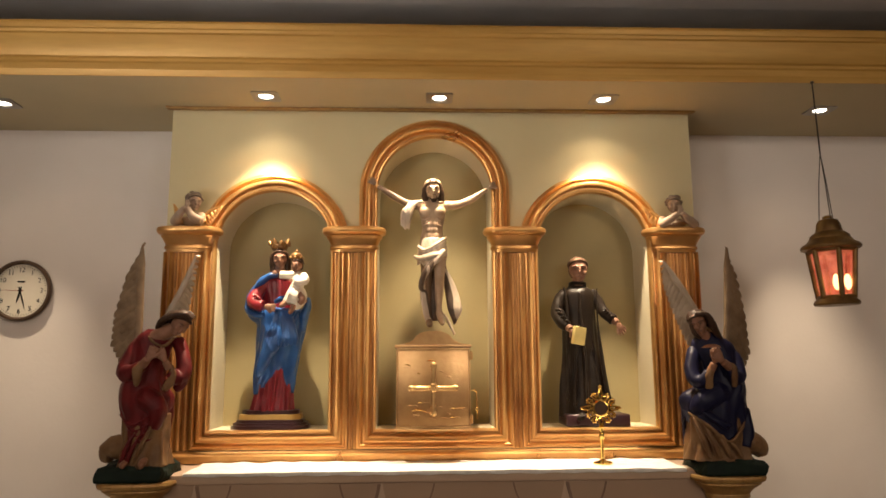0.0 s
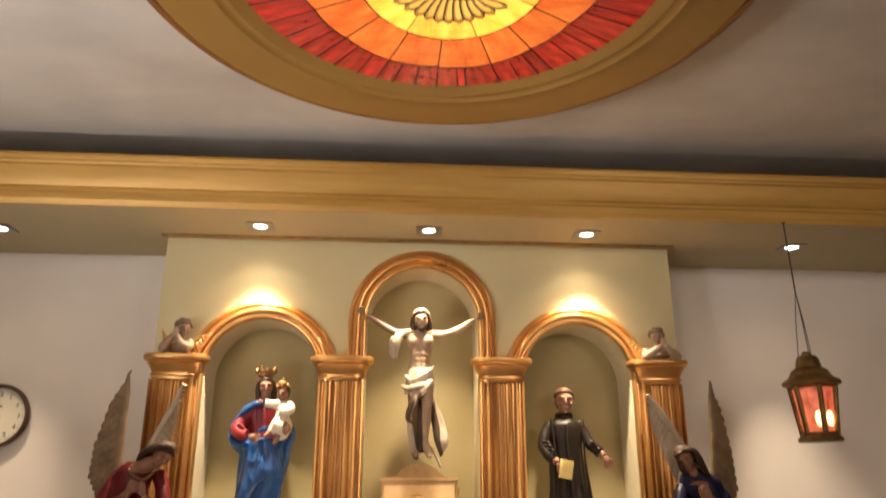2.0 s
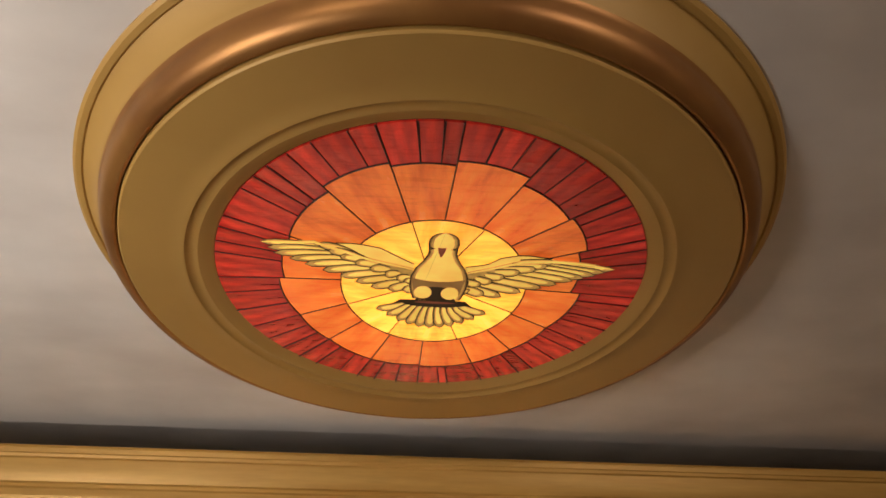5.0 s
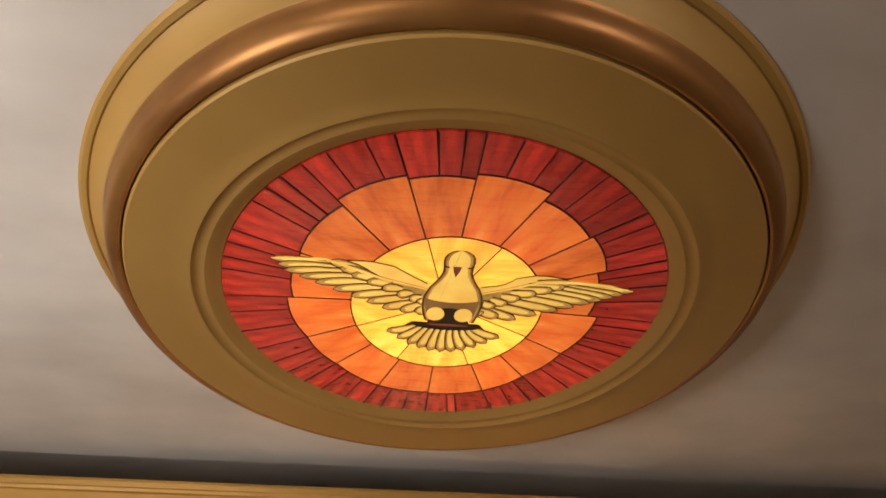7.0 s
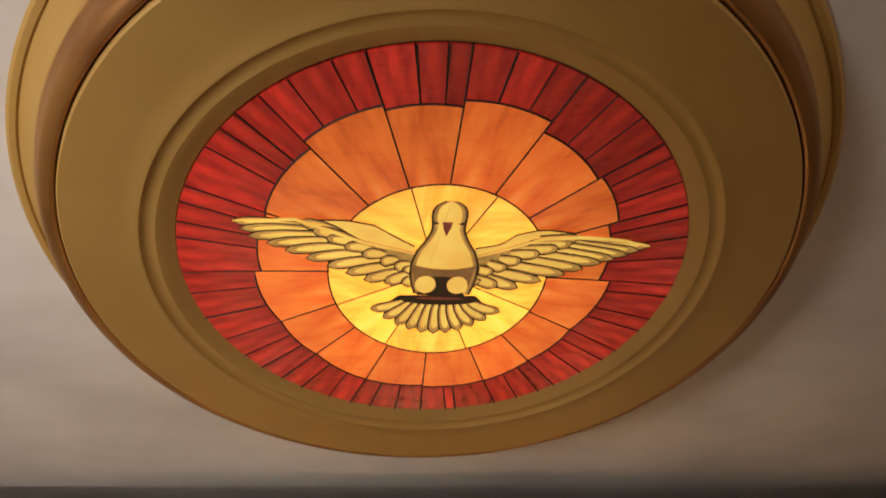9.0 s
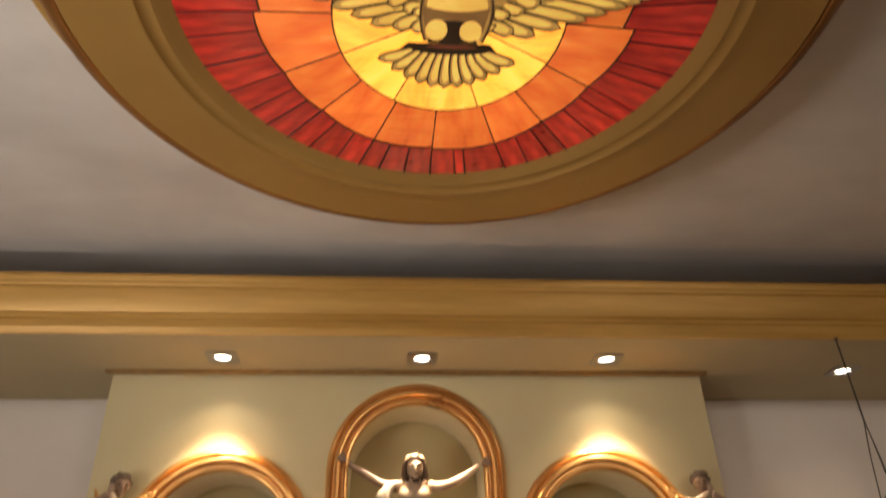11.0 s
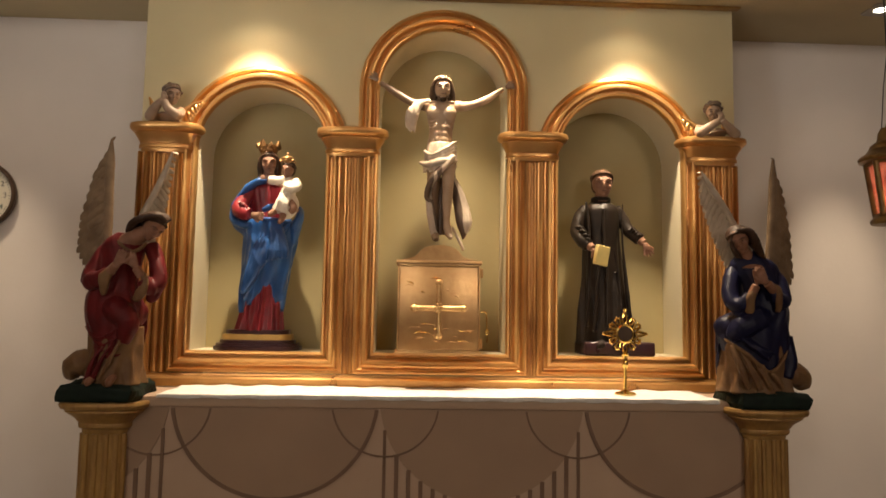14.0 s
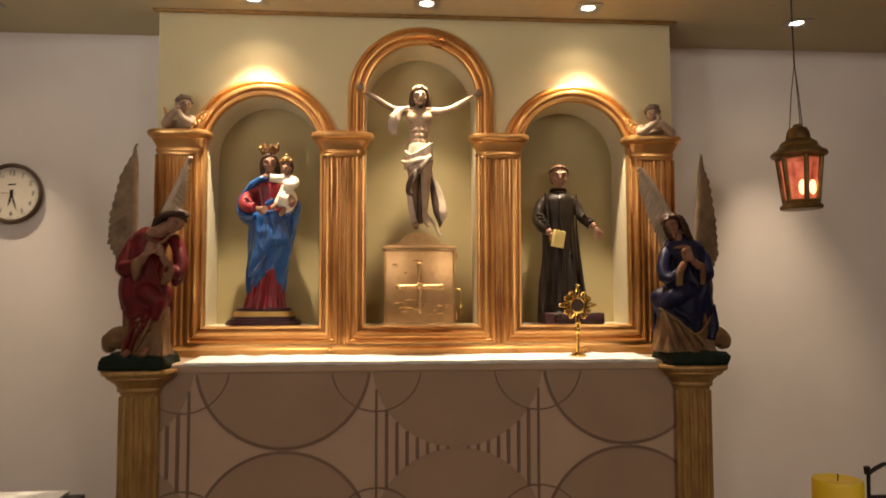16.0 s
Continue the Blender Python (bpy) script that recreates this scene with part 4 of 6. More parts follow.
# ---- white table and candle stand at the sides ----
tb = thing("side_table", "low table with a white cloth beside the pedestal", "table", "", (-2.05, 3.0, 0))
bm = bmesh.new(); box(bm, -0.46, 0.46, -0.28, 0.28, 0.525, 0.54, 0.004)
part("cloth", bm, M_CLOTH, tb, "white tablecloth")
bm = bmesh.new(); box(bm, -0.49, 0.53, -0.27, 0.27, 0.49, 0.524, 0.004)
part("tabletop", bm, M_DARK, tb, "dark tabletop")
for sx in (-0.44, 0.48):
    for sy in (-0.23, 0.23):
        bm = bmesh.new(); box(bm, sx - 0.02, sx + 0.02, sy - 0.02, sy + 0.02, 0, 0.491, 0.003)
        part("leg", bm, M_DARK, tb)
cs = thing("candle_stand", "dark wrought iron candle stand with scrolled arms", "candle stand", "", (1.318, 2.2, 0))
bm = bmesh.new(); lathe(bm, (0, 0, 0), [(0.13, 0), (0.13, 0.012), (0.02, 0.03), (0.012, 0.06), (0.012, 0.62), (0.03, 0.63), (0.095, 0.645), (0.10, 0.655), (0.09, 0.656)], 24)
part("stem", bm, M_DARK, cs)
for z, sw in ((0.835, 0.018), (0.745, 0.0)):
    bm = bmesh.new()
    tube(bm, [(0.105 + 0.03 * i, 0, z + sw * math.sin(i * 1.1 - 0.9)) for i in range(12)], 0.007, 0, 10)
    if sw:
        tube(bm, [(0.105, 0, 0.82), (0.103, 0, 0.845)], 0.010, 0, 10)
    part("arm", bm, M_DARK, cs)
bm = bmesh.new(); tube(bm, [(0.105, 0, 0.64), (0.108, 0, 0.83)], 0.006, 0, 8)
part("upright", bm, M_DARK, cs)
can = thing("pillar_candle", "thick yellow pillar candle standing on an iron stand", "candle", "", (1.318, 2.2, 0.6565))
bm = bmesh.new(); lathe(bm, (0, 0, 0), [(0.076, 0), (0.078, 0.01), (0.078, 0.14), (0.074, 0.150), (0.064, 0.152), (0.05, 0.146), (0.01, 0.143)], 40)
part("wax", bm, M_WAX, can)
bm = bmesh.new(); tube(bm, [(0, 0, 0.142), (0.003, 0, 0.16), (0.0, 0, 0.166)], 0.002, 0, 8)
part("wick", bm, M_INK, can)

# ---- the figures: each one plain painted mesh ----
P_EYE = material("dark_eye_paint", (0.045, 0.022, 0.014), 0.5, scale=30)


def limb(bm, pts, radii, mi, seg=14, flat=1.0):
    """A smooth tapering tube through the points; the radii are spread along it."""
    rows = smooth_rows(pts)
    tube(bm, rows, [float(v) for v in np.interp(np.linspace(0, 1, len(rows)), np.linspace(0, 1, len(radii)), radii)], mi, seg, flat)


def local_axes(x0, z0, sx, sz, y0, skew=0.0):
    """Drawing axes for a figure: u to the right and v downwards in millimetres, d the depth in metres."""
    return lambda u, v, d=0.0: (x0 + sx * u + skew * v, y0 + d, z0 - sz * v)


def fused(verts, faces, voxel, soften, drape):
    """Melts the overlapping pieces of one colour into one skin and presses shallow folds into it."""
    me = bpy.data.meshes.new("clay")
    me.from_pydata(verts, [], faces)
    ob = new("clay", me)
    rm = ob.modifiers.new("fuse", "REMESH")
    rm.mode, rm.voxel_size = "VOXEL", voxel
    sm = ob.modifiers.new("soften", "SMOOTH")
    sm.factor, sm.iterations = 0.5, soften
    ev = ob.evaluated_get(bpy.context.evaluated_depsgraph_get())
    tm = ev.to_mesh()
    n = len(tm.vertices)
    co, no = np.zeros(n * 3), np.zeros(n * 3)
    tm.vertices.foreach_get("co", co)
    tm.vertices.foreach_get("normal", no)
    co, no = co.reshape(-1, 3), no.reshape(-1, 3)
    out = [tuple(p.vertices) for p in tm.polygons]
    if drape:
        amp, fx, fz, lean = drape
        for i in range(n):
            x, y, z = co[i]
            q = noise.noise((x * fx + lean * z * fx, y * fx, z * fz))
            q2 = noise.noise((x * fx * 2.3 + 7, y * fx * 2.3, z * fz * 2.0 - lean * x * fx))
            co[i] += no[i] * amp * ((1 - abs(q) * 3.2) * 0.7 + 0.5 * q2)
    ev.to_mesh_clear()
    bpy.data.objects.remove(ob)
    bpy.data.meshes.remove(me)
    return [tuple(c) for c in co], out


def statue(name, bm, mats, label, keep=(), voxel=0.0034, soften=3, drape=None):
    drape = drape or {}
    bmesh.ops.recalc_face_normals(bm, faces=bm.faces)
    bm.verts.index_update()
    pts = [tuple(v.co) for v in bm.verts]
    groups = {}
    for f in bm.faces:
        groups.setdefault(f.material_index, []).append([v.index for v in f.verts])
    bm.free()
    vs, fs, ms = [], [], []
    for mi in sorted(groups):
        used = sorted({i for f in groups[mi] for i in f})
        at = {v: k for k, v in enumerate(used)}
        gv, gf = [pts[i] for i in used], [[at[i] for i in f] for f in groups[mi]]
        if mi not in keep:
            gv, gf = fused(gv, gf, voxel, soften, drape.get(mi))
        base_n = len(vs)
        vs += gv
        fs += [[base_n + i for i in f] for f in gf]
        ms += [mi] * len(gf)
    me = bpy.data.meshes.new(name)
    me.from_pydata(vs, [], fs)
    me.polygons.foreach_set("material_index", ms)
    for m in mats:
        me.materials.append(m)
    smooth(me, 60)
    return tagged(new(name, me), label, "statue")


def palm(bm, c, d, size, mi, spread=0.25, side=1):
    """A flat palm with four fingers along d, and a thumb."""
    c, d = Vector(c), Vector(d).normalized()
    s = d.cross(Vector((0, 1, 0)))
    s = s.normalized() if s.length > 0.1 else Vector((1, 0, 0))
    tube(bm, [tuple(c - d * size * 0.5), tuple(c), tuple(c + d * size * 0.45)], [size * 0.34, size * 0.50, size * 0.44], mi, 12, 0.5)
    for k in range(4):
        o = (k - 1.5) * 0.26
        q = c + s * size * o + d * size * 0.3
        e = d + s * o * spread * 2
        reach = (0.8, 1.0, 1.0, 0.85)[k]
        tube(bm, [tuple(q), tuple(q + e * size * 0.55 * reach), tuple(q + e * size * 1.05 * reach + Vector((0, -0.15 * size, 0)))], [size * 0.15, size * 0.14, size * 0.09], mi, 8)
    tube(bm, [tuple(c - s * side * size * 0.35), tuple(c - s * side * size * 0.75 + d * size * 0.35), tuple(c - s * side * size * 0.8 + d * size * 0.7)], [size * 0.17, size * 0.14, size * 0.09], mi, 8)


def crown(bm, c, r, h, mi, points=8):
    x, y, z = c
    lathe(bm, c, [(r * 0.84, 0), (r * 0.90, 0.05 * h), (r * 0.94, 0.11 * h), (r * 0.90, 0.18 * h), (r * 0.95, 0.36 * h), (r * 1.10, 0.62 * h), (r * 1.06, 0.60 * h), (r * 0.8, 0.3 * h)], 32, mi)
    for k in range(points):
        a = 2 * math.pi * k / points + 0.39
        up = 1.0 if k % 2 else 0.8
        tube(bm, [(x + r * 1.02 * math.cos(a), y + r * 1.02 * math.sin(a), z + 0.5 * h), (x + r * 1.14 * math.cos(a), y + r * 1.14 * math.sin(a), z + 0.74 * h * up), (x + r * 1.24 * math.cos(a), y + r * 1.24 * math.sin(a), z + 1.0 * h * up)], [r * 0.30, r * 0.24, r * 0.07], mi, 8)
        ball(bm, (x + r * 0.94 * math.cos(a + 0.4), y + r * 0.94 * math.sin(a + 0.4), z + 0.26 * h), r * 0.10, mi, 8, 6)


def head(bm, c, r, skin, hair, eye, turn=0.0, tilt=0.0, nod=0.0, long=0.0, beard=False, cap=1.0, lock=1.0):
    """Face and hair; turn: about the upright axis, tilt: to the side, nod: forwards, in degrees."""
    start = len(bm.verts)
    ball(bm, (0, 0.02 * r, 0.14 * r), (0.68 * r, 0.82 * r, 0.84 * r), skin, 24, 16)
    ball(bm, (0, -0.24 * r, -0.46 * r), (0.46 * r, 0.48 * r, 0.46 * r), skin, 16, 12)
    ball(bm, (0, -0.54 * r, -0.74 * r), (0.20 * r, 0.18 * r, 0.16 * r), skin, 12, 8)
    tube(bm, [(0, -0.76 * r, 0.26 * r), (0, -0.90 * r, -0.12 * r), (0, -0.86 * r, -0.21 * r), (0, -0.70 * r, -0.25 * r)], [0.06 * r, 0.09 * r, 0.11 * r, 0.06 * r], skin, 10)
    for k, w in ((-0.44, 0.07), (-0.53, 0.075)):
        tube(bm, [(-0.20 * r, -0.64 * r, k * r), (0, -0.74 * r, k * r), (0.20 * r, -0.64 * r, k * r)], [0.03 * r, w * r, 0.03 * r], skin, 8)
    for s in (-1, 1):
        ball(bm, (s * 0.30 * r, -0.48 * r, -0.18 * r), (0.26 * r, 0.24 * r, 0.24 * r), skin, 12, 8)
        tube(bm, [(s * 0.10 * r, -0.77 * r, 0.24 * r), (s * 0.32 * r, -0.74 * r, 0.30 * r), (s * 0.52 * r, -0.54 * r, 0.22 * r)], [0.06 * r, 0.075 * r, 0.05 * r], skin, 8)
        tube(bm, [(s * 0.12 * r, -0.835 * r, 0.25 * r), (s * 0.32 * r, -0.805 * r, 0.31 * r), (s * 0.52 * r, -0.60 * r, 0.23 * r)], [0.018 * r, 0.030 * r, 0.014 * r], eye, 8)
        ball(bm, (s * 0.27 * r, -0.735 * r, 0.10 * r), (0.105 * r, 0.05 * r, 0.036 * r), eye, 10, 6)
    tube(bm, [(-0.15 * r, -0.70 * r, -0.485 * r), (0, -0.800 * r, -0.48 * r), (0.15 * r, -0.70 * r, -0.485 * r)], [0.012 * r, 0.02 * r, 0.012 * r], eye, 6)
    ball(bm, (0, 0.25 * r, 0.44 * r), (0.75 * r * cap, 0.78 * r * cap, 0.67 * r * cap), hair, 24, 14)
    ball(bm, (0, 0.42 * r, -0.02 * r), (0.72 * r * cap, 0.56 * r * cap, 0.72 * r), hair, 20, 12)
    tube(bm, smooth_rows([(-0.68 * r, 0.0, 0.36 * r), (-0.56 * r, -0.36 * r, 0.58 * r), (-0.30 * r, -0.60 * r, 0.70 * r), (0, -0.66 * r, 0.74 * r), (0.30 * r, -0.60 * r, 0.70 * r), (0.56 * r, -0.36 * r, 0.58 * r), (0.68 * r, 0.0, 0.36 * r)]), 0.10 * r, hair, 10)
    rn = random.Random(int(r * 1e5))
    for k in range(26):
        a, e = rn.uniform(0.0, math.pi), rn.uniform(0.0, 1.2)
        q = (0.76 * r * cap * math.cos(a) * math.cos(e), 0.28 * r + 0.70 * r * cap * math.sin(a) * math.cos(e), 0.40 * r + 0.66 * r * cap * math.sin(e))
        tube(bm, [q, (q[0] * 1.06, q[1] + 0.10 * r, q[2] - 0.22 * r), (q[0] * 1.02, q[1] + 0.16 * r, q[2] - 0.45 * r)], [0.06 * r, 0.09 * r, 0.04 * r], hair, 6)
    if beard:
        ball(bm, (0, -0.46 * r, -0.84 * r), (0.26 * r, 0.24 * r, 0.26 * r), hair, 14, 10)
        for s in (-1, 1):
            tube(bm, [(s * 0.05 * r, -0.80 * r, -0.36 * r), (s * 0.22 * r, -0.68 * r, -0.46 * r), (s * 0.30 * r, -0.50 * r, -0.72 * r), (s * 0.48 * r, -0.22 * r, -0.46 * r)], [0.03 * r, 0.045 * r, 0.07 * r, 0.06 * r], hair, 8)
    if long:
        for s in (-1, 1):
            for j in range(3):
                o = 0.12 * j
                tube(bm, smooth_rows([(s * 0.14 * r, (-0.40 + o) * r, 0.98 * r), (s * (0.62 + o * 0.3) * r, (-0.26 + o) * r, 0.50 * r), (s * (0.74 + o * 0.5) * r, (-0.12 + o) * r, -0.20 * r), (s * (0.68 + o * 0.5 + 0.06 * (j % 2)) * r, o * r, -0.8 * r),
                                      (s * (0.72 + o) * r, (o - 0.05) * r, -long * r)]), [0.13 * r * lock] * 4 + [0.17 * r * lock] * 5 + [0.20 * r * lock] * 4 + [0.18 * r * lock] * 3 + [0.08 * r], hair, 8)
        tube(bm, [(0, 0.5 * r, 0.3 * r), (0, 0.7 * r, -0.6 * r), (0, 0.6 * r, -long * r)], [0.6 * r, 0.7 * r, 0.5 * r], hair, 14, 0.5)
    bm.verts.ensure_lookup_table()
    m = Matrix.Translation(c) @ Matrix.Rotation(radians(tilt), 4, "Y") @ Matrix.Rotation(radians(turn), 4, "Z") @ Matrix.Rotation(radians(nod), 4, "X")
    bmesh.ops.transform(bm, matrix=m, verts=bm.verts[start:])


def octo(bm, x, y, levels):
    for hx, hy, z0, z1, m in levels:
        rings(bm, [[(x + hx * sx, y + hy * sy, z) for sx, sy in ((-1, 0.5), (-1, -0.5), (-0.7, -1), (0.7, -1), (1, -0.5), (1, 0.5), (0.7, 1), (-0.7, 1))] for z in (z0, z1)], m)


def wing(bm, spine, ends, n, width, mi, rows=3):
    """Layers of overlapping feathers from a leading edge towards the trailing edge."""
    for layer in range(rows):
        reach = (1.0, 0.66, 0.38)[layer]
        cnt = n - 2 * layer
        for i in range(cnt):
            t = 1 - i / (cnt - 1)
            a, b = along(spine, t), along(ends, t)
            b = a.lerp(b, reach)
            w = width * (1.0, 0.95, 0.9)[layer] * min(1.0, (b - a).length / (5 * width))
            if (b - a).length < 0.4 * width:
                continue
            off = Vector((0, -0.007 * layer, 0))
            tube(bm, [tuple(a + off), tuple(a.lerp(b, 0.35) + off), tuple(a.lerp(b, 0.75) + off), tuple(a.lerp(b, 0.93) + off), tuple(b + off)], [w * 0.7, w, w, w * 0.72, w * 0.15], mi, 8, 0.34)
    tube(bm, [tuple(Vector(p) + Vector((0, -0.006, 0))) for p in spine], [width * 0.95] * (len(spine) - 1) + [width * 0.3], mi, 10, 0.7)


def draped(bm, P, rows, mi, seg=128, folds=9, depth=0.08, seed=0.0, hem=None, lean=0.0, flat=0.8, d=0.0, sx=0.00094):
    """A robe from rows (u of the middle, v, half width in mm, folding)."""
    robe(bm, smooth_rows([(*P(u, v, d), w * sx, w * sx * flat, f) for u, v, w, f in rows], 6), mi, seg, folds, depth, seed, hem, lean)


def steps_of(points, u):
    """Straight interpolation through (u, value) points."""
    for (u0, v0), (u1, v1) in zip(points, points[1:]):
        if u <= u1:
            return v0 + (v1 - v0) * max(0.0, (u - u0) / (u1 - u0))
    return points[-1][1]


# woman with a child, in the left niche
def mother():
    bm = bmesh.new()
    Y = 3.69
    P = local_axes(-0.792 - 0.00094 * 270, 1.694 + 0.000927 * 600, 0.00094, 0.000927, Y)
    octo(bm, -0.812, Y, [(0.186, 0.108, 1.256, 1.274, 4), (0.176, 0.102, 1.275, 1.286, 4), (0.160, 0.094, 1.287, 1.300, 4), (0.150, 0.088, 1.301, 1.326, 7), (0.135, 0.078, 1.327, 1.345, 4)])
    # gown: skirt, breast with pleats, bent sleeve
    draped(bm, P, [(250, 980, 106, 1.0), (254, 930, 97, 1.0), (260, 860, 90, 0.9), (266, 760, 88, 0.7), (270, 620, 90, 0.4), (272, 480, 88, 0.3)], 0, 160, 13, 0.10, 1.0)
    draped(bm, P, [(268, 480, 78, 0.3), (266, 420, 76, 0.6), (262, 370, 80, 0.9), (258, 325, 86, 0.9), (258, 285, 82, 0.5), (264, 258, 52, 0.2), (270, 238, 30, 0)], 0, 128, 15, 0.05, 0.3, None, 0, 0.74)
    limb(bm, [P(212, 285, -0.02), P(172, 340, -0.045), P(150, 395, -0.07), P(178, 425, -0.098), P(208, 428, -0.112)], [0.028, 0.032, 0.034, 0.029, 0.022], 0, 18)
    for k in range(4):
        limb(bm, [P(148 + 14 * k, 375 + 16 * k, -0.085 - 0.006 * k), P(168 + 12 * k, 372 + 10 * k, -0.112), P(186 + 10 * k, 385 + 8 * k, -0.10)], [0.003, 0.006, 0.003], 0, 8)
    # mantle: wrapped round the skirt, its hem open in front, and its back part over the shoulders
    rise = [(-1, 0.0), (-0.85, 0.005), (0.30, 0.135), (0.50, 0.142), (0.72, 0.05), (1, 0.02)]
    hem = lambda a: steps_of(rise, math.cos(a)) * max(0.0, -math.sin(a)) ** 0.3
    draped(bm, P, [(258, 895, 97, 0.8), (262, 840, 101, 0.8), (268, 760, 108, 0.9), (275, 680, 114, 0.9), (282, 600, 119, 0.8), (288, 530, 123, 0.6), (290, 480, 124, 0.4), (288, 452, 112, 0.2), (286, 436, 84, 0)], 1, 192, 7, 0.075, 2.2, hem, 9, 0.84)
    draped(bm, P, [(266, 480, 112, 0.2), (262, 420, 114, 0.2), (262, 350, 98, 0.2), (266, 290, 74, 0.1), (270, 250, 52, 0), (274, 228, 34, 0)], 1, 64, 6, 0.03, 0.5, None, 0, 0.46, 0.028)
    limb(bm, [P(268, 258, -0.058), P(232, 262, -0.062), P(192, 288, -0.055), P(152, 330, -0.045), P(124, 375, -0.04), P(116, 420, -0.045), P(132, 458, -0.06), P(168, 476, -0.07), P(210, 474, -0.085)],
         [0.010, 0.016, 0.018, 0.017, 0.016, 0.016, 0.017, 0.017, 0.010], 1, 14, 1.9)
    limb(bm, [P(130, 380, -0.02), P(120, 425, -0.01), P(140, 470, 0.0), P(180, 500, 0.01), P(200, 580, 0.01)], [0.016, 0.022, 0.026, 0.030, 0.02], 1, 12, 1.8)
    limb(bm, [P(425, 380, -0.02), P(428, 430, -0.03), P(412, 480, -0.03), P(400, 560, -0.02)], [0.016, 0.020, 0.022, 0.012], 1, 12, 1.8)
    for k in range(6):
        limb(bm, [P(392 - 26 * k, 462 + 6 * k, -0.082), P(352 - 24 * k, 530 + 16 * k, -0.104), P(292 - 18 * k, 625 + 20 * k, -0.100), P(228 - 8 * k, 735 + 12 * k, -0.086), P(178 + 4 * k, 850 - 22 * k, -0.055)], [0.004, 0.011, 0.015, 0.013, 0.004], 1, 10)
    # the corner of cloth that hangs in front
    for k in range(5):
        limb(bm, [P(300 + 10 * k, 455, -0.100), P(316 + 13 * k, 540, -0.116), P(312 + 18 * k, 600, -0.122), P(300 + 21 * k, 650 - 3 * k, -0.116)], [0.010, 0.013, 0.014, 0.006], 1, 10)
    limb(bm, [P(268, 408, -0.105), P(300, 392, -0.112), P(335, 380, -0.10)], [0.010, 0.012, 0.010], 1, 10)
    # skin: face, neck, palms; the child's face, legs and palms
    limb(bm, [P(272, 250, -0.02), P(274, 205, -0.025)], [0.030, 0.026], 2, 14)
    head(bm, P(276, 168, -0.038), 0.053, 2, 6, 8, 8, -3, 4, 1.75, False, 1.0, 1.0)
    palm(bm, P(236, 436, -0.125), (1, 0, -0.12), 0.034, 2, 0.15)
    palm(bm, P(424, 405, -0.11), (-0.6, 0, -0.5), 0.026, 2)
    limb(bm, [P(396, 365, -0.125), P(416, 398, -0.13), P(398, 418, -0.13)], [0.020, 0.019, 0.014], 2, 12)
    limb(bm, [P(372, 425, -0.13), P(362, 455, -0.135), P(350, 472, -0.142)], [0.016, 0.013, 0.008], 2, 12)
    limb(bm, [P(330, 410, -0.125), P(312, 428, -0.135), P(300, 432, -0.142)], [0.016, 0.013, 0.008], 2, 12)
    palm(bm, P(272, 254, -0.125), (-1, 0, 0.1), 0.016, 2)
    palm(bm, P(362, 298, -0.145), (-1, 0, 0.2), 0.014, 2)
    limb(bm, [P(384, 262, -0.105), P(382, 232, -0.105)], [0.016, 0.015], 2, 10)
    head(bm, P(380, 212, -0.108), 0.038, 2, 6, 8, -18, 5, 6)
    # the child's white dress
    limb(bm, [P(386, 250, -0.10), P(388, 285, -0.105), P(380, 335, -0.108), P(358, 380, -0.115), P(326, 412, -0.12)], [0.020, 0.034, 0.034, 0.034, 0.016], 5, 20)
    limb(bm, [P(395, 350, -0.105), P(408, 385, -0.115), P(388, 425, -0.115), P(368, 440, -0.115)], [0.030, 0.028, 0.024, 0.012], 5, 16)
    limb(bm, [P(366, 262, -0.11), P(325, 266, -0.12), P(292, 262, -0.125)], [0.021, 0.021, 0.018], 5, 14)
    limb(bm, [P(410, 262, -0.105), P(428, 292, -0.12), P(402, 306, -0.138), P(372, 300, -0.142)], [0.020, 0.021, 0.019, 0.016], 5, 14)
    for k in range(5):
        limb(bm, [P(352 + 13 * k, 330, -0.142), P(350 + 10 * k, 370 + 4 * k, -0.152), P(336 + 12 * k, 412 + 4 * k, -0.146)], [0.003, 0.006, 0.004], 5, 8)
    crown(bm, P(268, 112, -0.025), 0.043, 0.054, 3)
    crown(bm, P(376, 180, -0.10), 0.029, 0.018, 3, 6)
    ball(bm, P(375, 158, -0.10), (0.029, 0.029, 0.018), 3)
    ball(bm, P(375, 134, -0.10), (0.009, 0.009, 0.010), 3, 12, 8)
    statue("saint_statue", bm, [P_RED, P_BLUE, P_SKIN, M_CROWN, P_PLINTH, P_WHITE, P_HAIR, M_BRASS_DULL, P_EYE], "painted plaster statue in blue mantle and red gown holding a child",
           (3, 4, 7, 8), 0.0031, 2, {0: (0.0026, 24, 3, 0.1), 1: (0.0042, 15, 4.5, 0.6), 5: (0.0012, 30, 12, 0.3)})


mother()


